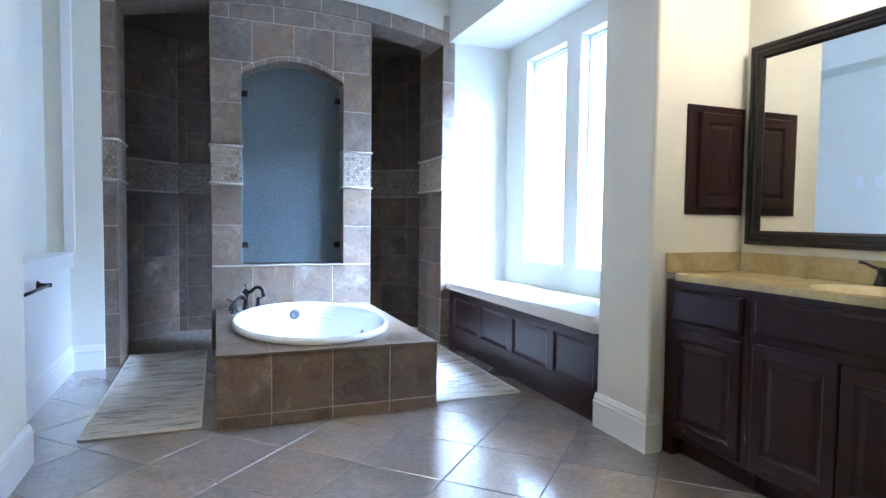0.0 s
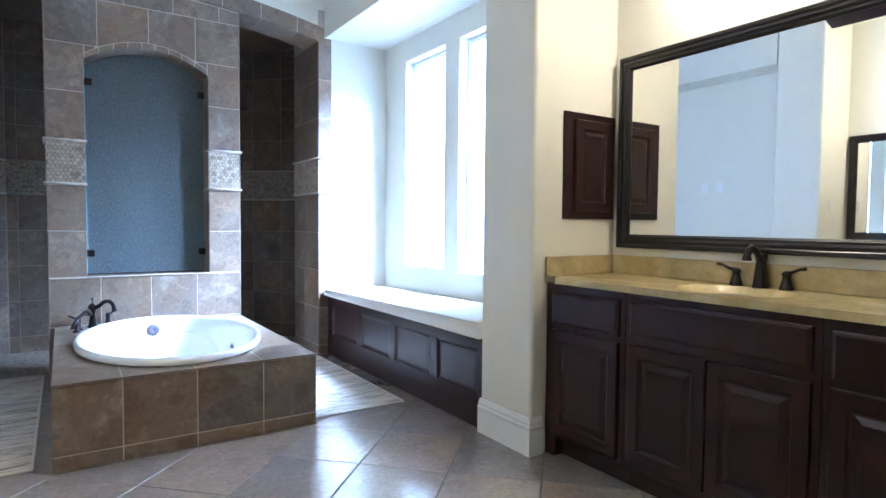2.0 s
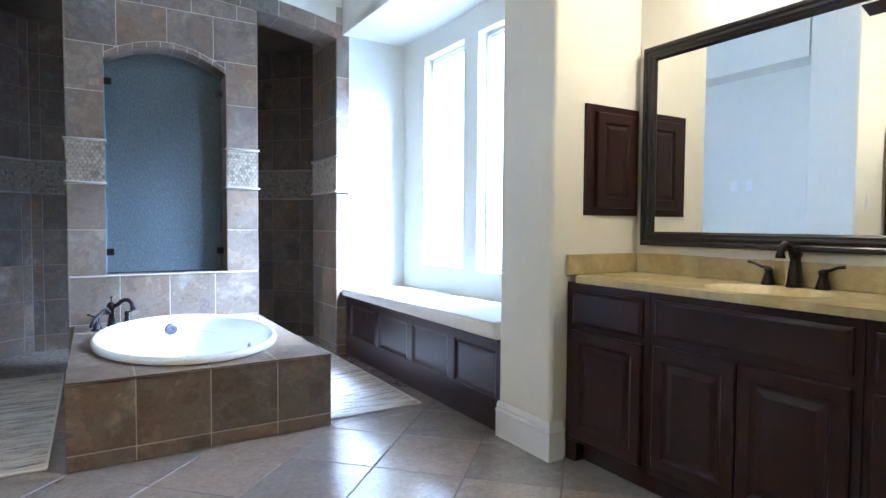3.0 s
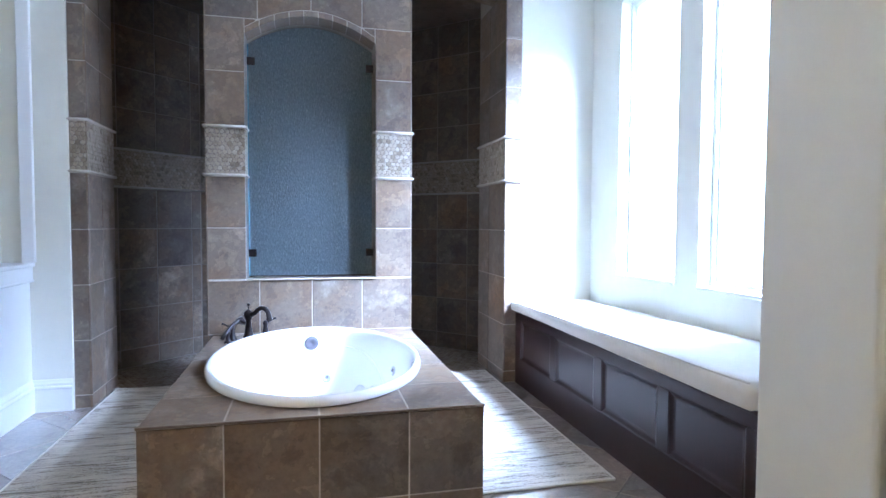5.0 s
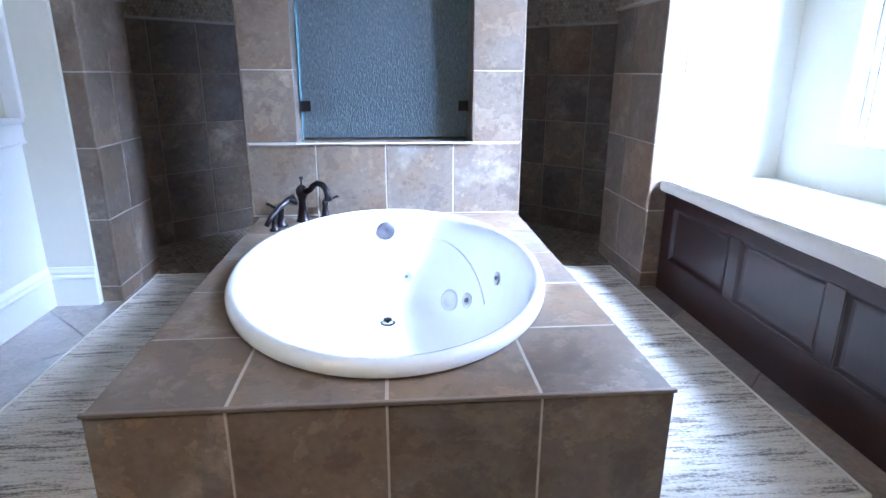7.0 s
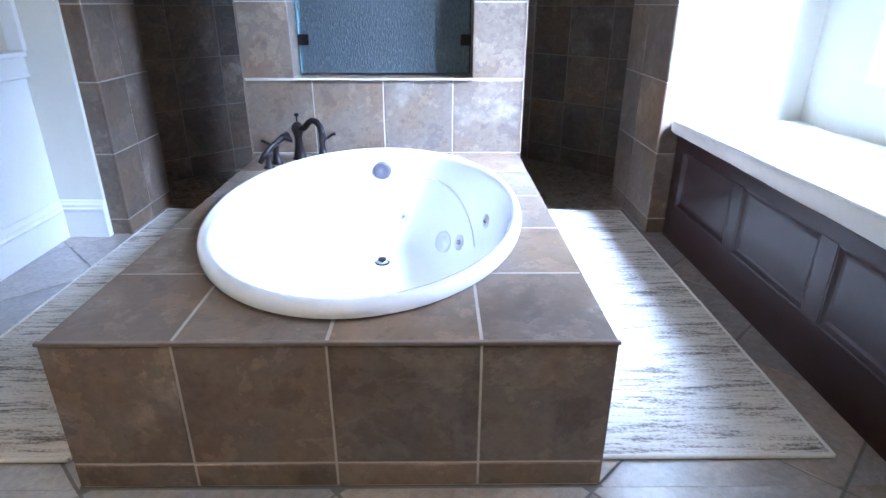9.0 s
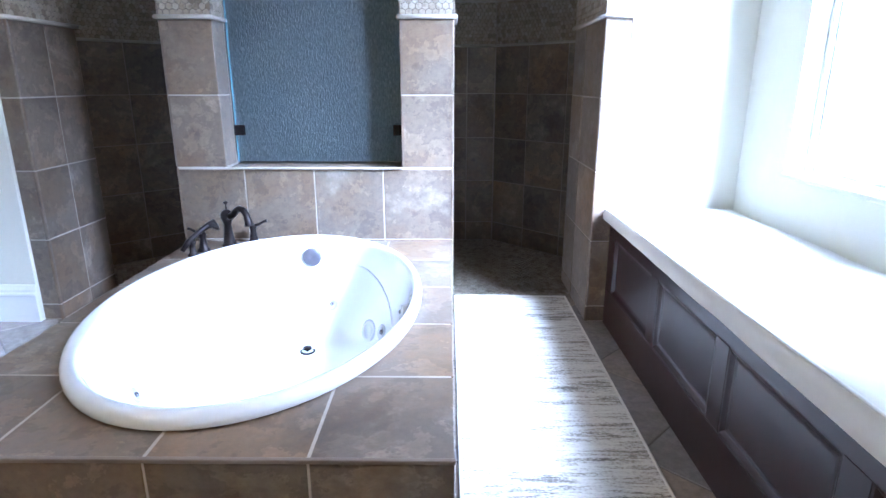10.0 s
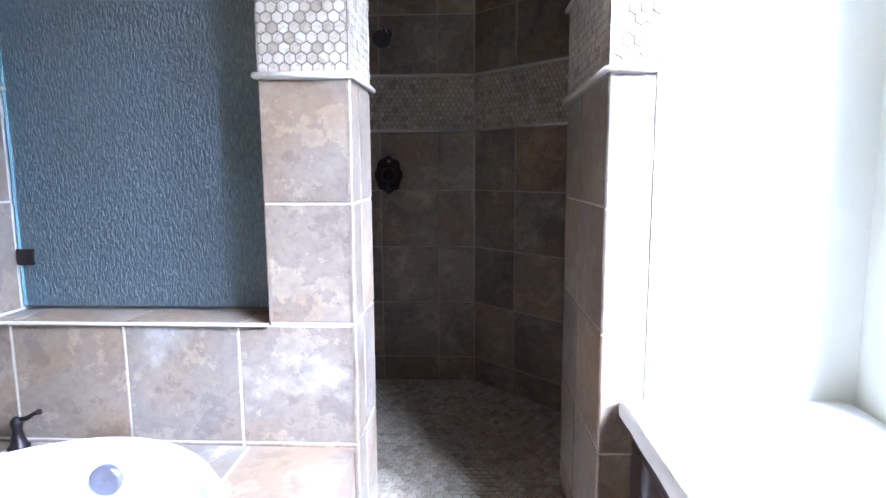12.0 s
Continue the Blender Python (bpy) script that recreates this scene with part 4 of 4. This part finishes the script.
g = part("pane", prism([(gx[-1] - 1.01, 0.004), (gx[0] - 1.01, 0.004)] + [(x - 1.01, niche_arch(x) - 0.03 - 0.75) for x in gx], 0, 0.010), GLASS, glass)
# strip along the left edge, its glow painted rather than lit
part("polished_edge", boxes(((gx[0] - 1.01 - 0.004, -0.001, 0.004), (gx[0] - 1.01 + 0.003, 0.011, niche_arch(gx[0]) - 0.78))), GLASS_EDGE, glass, "polished glass edge, its caught light painted as pale aqua")
for x, z in ((0.618, 0.905), (1.388, 0.905), (0.618, 2.155), (1.388, 2.155)):
    c = part("clamp", boxes(((x - 0.025 - 1.01, -0.012, z - 0.025 - 0.75), (x + 0.025 - 1.01, 0.022, z + 0.025 - 0.75)), r=0.003), BRONZE, glass, "dark bronze glass clamp")

# ---- towel bar ----
tb = thing("towel_bar", "oil-rubbed bronze towel bar on the white half wall", "towel bar", (-0.600, 3.80, 0.725))
for y in (-0.33, 0.33):
    smooth(part("post", lathe([(0.028, 0), (0.028, 0.006), (0.016, 0.014), (0.011, 0.045), (0.014, 0.065), (0.010, 0.075)], 14, (0, y, 0), tilt=pose(0, 0, 0, 0, 90, 0)), BRONZE, tb))
smooth(part("bar", tube([(0.062, -0.35, 0), (0.062, 0.35, 0)], 0.009, 10), BRONZE, tb))

# ---- shower fittings ----
valve = thing("shower_valve", "dark bronze shower valve with scalloped plate", "shower valve", (1.485, SH_BACK - 0.001, 1.150))
bm = bmesh.new()
n = 48
rows = []
for s, y in ((1.0, 0), (1.0, -0.006), (0.9, -0.011)):
    rows.append([bm.verts.new((s * 0.085 * (1 + 0.06 * math.cos(8 * 2 * math.pi * i / n)) * math.cos(2 * math.pi * i / n) * 0.92, y, s * 0.105 * (1 + 0.06 * math.cos(8 * 2 * math.pi * i / n)) * math.sin(2 * math.pi * i / n))) for i in range(n)])
for a, b in zip(rows, rows[1:]):
    for i in range(n):
        bm.faces.new((a[i], a[(i + 1) % n], b[(i + 1) % n], b[i]))
bm.faces.new(rows[-1])
bmesh.ops.recalc_face_normals(bm, faces=bm.faces[:])
part("plate", bm, BRONZE, valve)
smooth(part("knob", lathe([(0.045, 0), (0.040, 0.03), (0.022, 0.05), (0.018, 0.06)], 18, (0, -0.01, 0), tilt=pose(0, 0, 0, 90, 0, 0)), BRONZE, valve))
smooth(part("lever", tube([(0, -0.06, 0), (0.004, -0.066, -0.04), (0.006, -0.06, -0.085)], [0.010, 0.008, 0.010], 10), BRONZE, valve))
smooth(part("button", lathe([(0.014, 0), (0.013, 0.006), (0.004, 0.008)], 14, (0, -0.011, 0.078), tilt=pose(0, 0, 0, 90, 0, 0)), CHROME, valve))
head_ = thing("wall_shower", "dark bronze shower head on a curved arm", "shower head", (1.487, SH_BACK - 0.001, 1.935))
smooth(part("flange", lathe([(0.032, 0), (0.030, 0.008), (0.012, 0.014)], 16, tilt=pose(0, 0, 0, 90, 0, 0)), BRONZE, head_))
smooth(part("arm", tube([(0, 0, 0), (0, -0.06, 0.012), (0, -0.11, 0.0), (0, -0.145, -0.035)], 0.010, 10), BRONZE, head_))
smooth(part("rose", lathe([(0.014, 0), (0.020, 0.02), (0.045, 0.05), (0.050, 0.062), (0.046, 0.066)], 22, (0, -0.145, -0.035), tilt=pose(0, 0, 0, 125, 0, 0)), BRONZE, head_))

# ---- tiles and mosaic of the setting ----
FRONT = basis((0, Y_SH, 0), (1, 0, 0), (0, 0, 1))
COLS = [PANEL_X[0], 0.673, 1.001, 1.325, PANEL_X[1]]
lay_grid(front, FRONT, COLS, [0.08, 0.41])
for a, b in zip(COLS, COLS[1:]):
    lay(front, FRONT, a, b, 0.41, 0.750)
ROWS_Z = [0.757, 1.084, BAND0 - 0.008]
UP_Z = [BAND1 + 0.008, 2.06, 2.39, 2.72, 3.05]
for a, b in ((PANEL_X[0], NICHE_X[0]), (NICHE_X[1], PANEL_X[1])):
    lay_grid(front, FRONT, [a, b], ROWS_Z)
    lay_hexes(front, FRONT, a + 0.002, b - 0.002, BAND0 + 0.008, BAND1 - 0.008, True)
    for v in (BAND0, BAND1):
        pencil(front, FRONT, a, b, v)
    lay_grid(front, FRONT, [a, b], [UP_Z[0], 2.06])
VOUSS = 0.042


def arch_out(x):
    return niche_arch(x) + VOUSS if NICHE_X[0] - 0.001 < x < NICHE_X[1] + 0.001 else -1


UPCOLS = [[PANEL_X[0], NICHE_X[0], NICHE_X[1], PANEL_X[1]], [PANEL_X[0], 0.673, 1.001, 1.325, PANEL_X[1]], [PANEL_X[0], 0.50, 0.84, 1.17, 1.50, PANEL_X[1]]]
for r, (c, d) in enumerate(zip(UP_Z[1:], UP_Z[2:])):
    for a, b in zip(UPCOLS[r], UPCOLS[r][1:]):
        if r == 0 and a == NICHE_X[0]:
            for a2, b2 in ((NICHE_X[0], 0.673), (0.673, 1.001), (1.001, 1.325), (1.325, NICHE_X[1])):
                lay_cut(front, FRONT, a2, b2, lambda u, c=c: max(c, arch_out(u)), lambda u, d=d: min(d, header_low(u)))
        else:
            lay_cut(front, FRONT, a, b, lambda u, c=c: max(c, arch_out(u) if r < 2 else -1), lambda u, d=d: min(d, header_low(u)), n=10)
k = 9
for i in range(k):
    a, b = NICHE_X[0] + i * (NICHE_X[1] - NICHE_X[0]) / k, NICHE_X[0] + (i + 1) * (NICHE_X[1] - NICHE_X[0]) / k
    lay_cut(front, basis((0, Y_SH - 0.002, 0), (1, 0, 0), (0, 0, 1)), a, b, niche_arch, lambda u: niche_arch(u) + VOUSS, n=3, thick=0.16)
# niche sides and sill
for x, sgn in ((NICHE_X[0], 1), (NICHE_X[1], -1)):
    side = basis((x, Y_SH if sgn > 0 else 5.16, 0), (0, sgn, 0), (0, 0, 1))
    u = (0.004, 0.158)
    lay_grid(front, side, u, ROWS_Z)
    lay_hexes(front, side, *u, BAND0 + 0.008, BAND1 - 0.008, False)
    for v in (BAND0, BAND1):
        pencil(front, side, *u, v, 0.008)
    lay_grid(front, side, u, [UP_Z[0], 2.06, 2.26])
sill = basis((0, Y_SH - 0.004, 0.760), (1, 0, 0), (0, 1, 0))
for a, b in ((NICHE_X[0], 0.673), (0.673, 1.001), (1.001, 1.325), (1.325, NICHE_X[1])):
    lay(front, sill, a, b, 0.0, 0.165, name="sill_tile")
part("sill_edge", tube([(NICHE_X[0] - 0.004, Y_SH - 0.003, 0.754), (NICHE_X[1] + 0.004, Y_SH - 0.003, 0.754)], 0.0055, 8), PENCIL, front)
# panel ends
for x, sgn in ((PANEL_X[1], 1), (PANEL_X[0], -1)):
    side = basis((x, Y_SH if sgn > 0 else 5.30, 0), (0, sgn, 0), (0, 0, 1))
    us = [0.0, 0.125, 0.30] if sgn > 0 else [0.0, 0.14, 0.30]
    lay_grid(front, side, us, [0.0, 0.08, 0.41] + ROWS_Z)
    lay_hexes(front, side, 0.002, 0.298, BAND0 + 0.008, BAND1 - 0.008, sgn > 0)
    for v in (BAND0, BAND1):
        pencil(front, side, 0, 0.30, v)
    lay_grid(front, side, us, UP_Z[:4] + [2.82])

# columns at the two sides of the shower
side = basis((JAMB_R, 5.60, 0), (0, -1, 0), (0, 0, 1))
ZS = [0.0, 0.08, 0.41, 0.742, 1.072, BAND0 - 0.008]
ZU = [BAND1 + 0.008, 2.06, 2.39, 2.72]
us = [0.0, 0.265, 0.63]
lay_grid(col_r, side, us, ZS)
lay_hexes(col_r, side, 0.002, 0.628, BAND0 + 0.008, BAND1 - 0.008, False)
for v in (BAND0, BAND1):
    pencil(col_r, side, 0, 0.63, v)
lay_grid(col_r, side, us, ZU)
fr = basis((0, 4.97, 0), (1, 0, 0), (0, 0, 1))
lay_grid(col_r, fr, [JAMB_R, 2.424], ZS)
lay_hexes(col_r, fr, JAMB_R + 0.002, 2.422, BAND0 + 0.008, BAND1 - 0.008, False)
for v in (BAND0, BAND1):
    pencil(col_r, fr, JAMB_R, 2.424, v)
lay_grid(col_r, fr, [JAMB_R, 2.424], ZU)
side = basis((JAMB_L, 4.97, 0), (0, 1, 0), (0, 0, 1))
us = [0.0, 0.25, 0.49]
lay_grid(col_l, side, us, ZS)
lay_hexes(col_l, side, 0.002, 0.488, BAND0 + 0.008, BAND1 - 0.008, False)
for v in (BAND0, BAND1):
    pencil(col_l, side, 0, 0.49, v)
lay_grid(col_l, side, us, ZU)
fr = basis((0, 4.97, 0), (1, 0, 0), (0, 0, 1))
lay_grid(col_l, fr, [-0.386, JAMB_L], ZS)
lay_hexes(col_l, fr, -0.384, JAMB_L - 0.002, BAND0 + 0.008, BAND1 - 0.008, False)
for v in (BAND0, BAND1):
    pencil(col_l, fr, -0.386, JAMB_L, v)
lay_grid(col_l, fr, [-0.386, JAMB_L], ZU)
# arch blocks
k = 9
for i in range(k):
    a, b = JAMB_L + i * (2.424 - JAMB_L) / k, JAMB_L + (i + 1) * (2.424 - JAMB_L) / k
    lay_cut(head, basis((0, 4.97, 0), (1, 0, 0), (0, 0, 1)), a, b, header_low, header_up, n=4, thick=0.32)

# shower walls
SB0, SB1 = 1.402, 1.708
SZ = [SH_Z, 0.060, 0.396, 0.729, 1.060, SB0 - 0.008]
SU = [SB1 + 0.008, 2.04, 2.37, 2.70, 3.0]
for ob, a, b in sh_walls:
    d = (b - a).normalized()
    m = basis((b.x, b.y, 0), (-d.x, -d.y, 0), (0, 0, 1))
    L = (b - a).length
    nm = ob.name
    start = {"wall_shower_rear": 0.084, "wall_shower_angle_east": 0.305}.get(nm, 0.0)
    us = [0.0] + [start + 0.333 * i for i in range(12) if 0.03 < start + 0.333 * i < L - 0.03] + [L]
    lay_grid(ob, m, us, SZ)
    lay_grid(ob, m, us, SU)
    lay_hexes(ob, m, 0.001, L - 0.001, SB0 + 0.008, SB1 - 0.008, False)
    for v in (SB0, SB1):
        pencil(ob, m, 0.01, L - 0.01, v, 0.008)
# step and shower floor mosaic
verts, faces = [], []
mfl = basis((0, 0, SH_Z), (1, 0, 0), (0, 1, 0))
for p in hexes(-0.75, 2.75, 5.36, SH_BACK, 0.036, 0.004, 1.0):
    cu, cv = sum(q[0] for q in p) / len(p), sum(q[1] for q in p) / len(p)
    if cv - SH_BACK > -(abs(cu - 1.0) - SH_CX) and abs(cu - 1.0) > SH_CX:
        continue
    n0, k = len(verts), len(p)
    z = SH_Z + 0.0015 * random.random()
    verts += [(cu + (a - cu) * s, cv + (b - cv) * s, z + h) for s, h in ((1, -0.005), (0.92, 0)) for a, b in p]
    faces += [(n0 + i, n0 + (i + 1) % k, n0 + k + (i + 1) % k, n0 + k + i) for i in range(k)] + [tuple(n0 + k + i for i in range(k))]
me = bpy.data.meshes.new("floor_mosaic")
me.from_pydata(verts, [], faces)
me.materials.append(HEX_ISLAND)
ob = new("floor_mosaic", me)
ob.parent = shower_floor
tagged(ob, kind="stuff")

# tub deck tiles
m = basis((0, dy0, 0), (1, 0, 0), (0, 0, 1))
DC = [dx0, 0.674, 1.010, 1.347, dx1]
lay_grid(deck, m, DC, [0.0, 0.072, 0.400])
part("deck_edge", boxes(((dx0 - o.x, dy0 - 0.001 - o.y, 0.4005), (dx1 - o.x, dy0 + 0.010 - o.y, dz + 0.0005)), r=0.002), EDGE_METAL, deck, "thin bronze-brown edge strip")
DR = [0.012, 0.355, 0.697, 1.040, 1.383, 1.695]
top_m = basis((0, dy0, dz), (1, 0, 0), (0, 1, 0))
# top tiles round the tub: whole ones, and those cut along the rim
RX, RY = TUB_R[0] - 0.022, TUB_R[1] - 0.022


def cut_top(u0, u1, v0, v1):
    """A deck tile less the tub's oval, as one or two cut pieces."""
    cx, cy = TUB_C[0], TUB_C[1] - dy0

    def half(u):
        q = 1 - ((u - cx) / RX) ** 2
        return RY * math.sqrt(q) if q > 0 else -1.0
    if v0 < cy < v1:
        swap = basis((0, dy0, dz), (0, 1, 0), (-1, 0, 0))

        def wide(v):
            return RX * math.sqrt(max(0, 1 - ((v - cy) / RY) ** 2))
        if u0 < cx - RX < u1:
            lay_cut(deck, swap, v0, v1, lambda v: max(-u1, wide(v) - cx), lambda v: -u0, n=14)
        if u0 < cx + RX < u1:
            lay_cut(deck, swap, v0, v1, lambda v: -u1, lambda v: min(-u0, -cx - wide(v)), n=14)
        return
    if v0 < cy:
        lay_cut(deck, top_m, u0, u1, lambda u: v0, lambda u: min(v1, cy - half(u)) if half(u) > 0 else v1, n=14)
    if v1 > cy:
        lay_cut(deck, top_m, u0, u1, lambda u: max(v0, cy + half(u)) if half(u) > 0 else v0, lambda u: v1, n=14)


for a, b in zip(DC, DC[1:]):
    for c, d in zip(DR, DR[1:]):
        cut_top(a, b, c, d)
for x, sgn in ((dx1, 1), (dx0, -1)):
    m = basis((x, dy0 if sgn > 0 else dy1, 0), (0, sgn, 0), (0, 0, 1))
    us = DR if sgn > 0 else [dy1 - dy0 - q for q in reversed(DR)]
    lay_grid(deck, m, us, [0.0, 0.072, 0.403])

# floor tiles, laid diagonally
T = 0.432
rot = pose(1.620, 2.678, 0, 0, 0, 45)


def floor_poly(poly):
    """Cuts a floor tile to the open floor, as pieces."""
    zones = [(X0, X1, Y_BACK, DECK[2] - 0.002), (-0.72, DECK[0] - 0.002, DECK[2] - 0.002, 5.355), (DECK[1] + 0.002, 2.75, DECK[2] - 0.002, 5.355)]
    return [q for q in (clip_poly(poly, *z) for z in zones) if len(q) > 2]


for i in range(-12, 13):
    for j in range(-12, 13):
        g = 0.003
        sq = [(i * T + g, j * T + g), ((i + 1) * T - g, j * T + g), ((i + 1) * T - g, (j + 1) * T - g), (i * T + g, (j + 1) * T - g)]
        pts = [rot @ Vector((a, b, 0)) for a, b in sq]
        if max(p.y for p in pts) < Y_BACK:
            continue
        for q in floor_poly([(p.x, p.y) for p in pts]):
            area = abs(sum(q[k - 1][0] * q[k][1] - q[k][0] * q[k - 1][1] for k in range(len(q)))) / 2
            if area < 0.0004:
                continue
            cu, cv = sum(p[0] for p in q) / len(q), sum(p[1] for p in q) / len(q)
            k = len(q)
            vv = [((a - cu) * s, (b - cv) * s, h) for s, h in ((1, -0.008), (1, -0.002), (0.992, 0)) for a, b in q]
            ff = [(r * k + e, r * k + (e + 1) % k, (r + 1) * k + (e + 1) % k, (r + 1) * k + e) for r in (0, 1) for e in range(k)] + [tuple(range(2 * k, 3 * k))]
            me = bpy.data.meshes.new("floor_tile")
            me.from_pydata(vv, [], ff)
            me.materials.append(FLOOR_TILE)
            ob = new("floor_tile", me)
            ob.parent = floor
            ob.location = (cu, cv, random.uniform(-0.0006, 0.0))
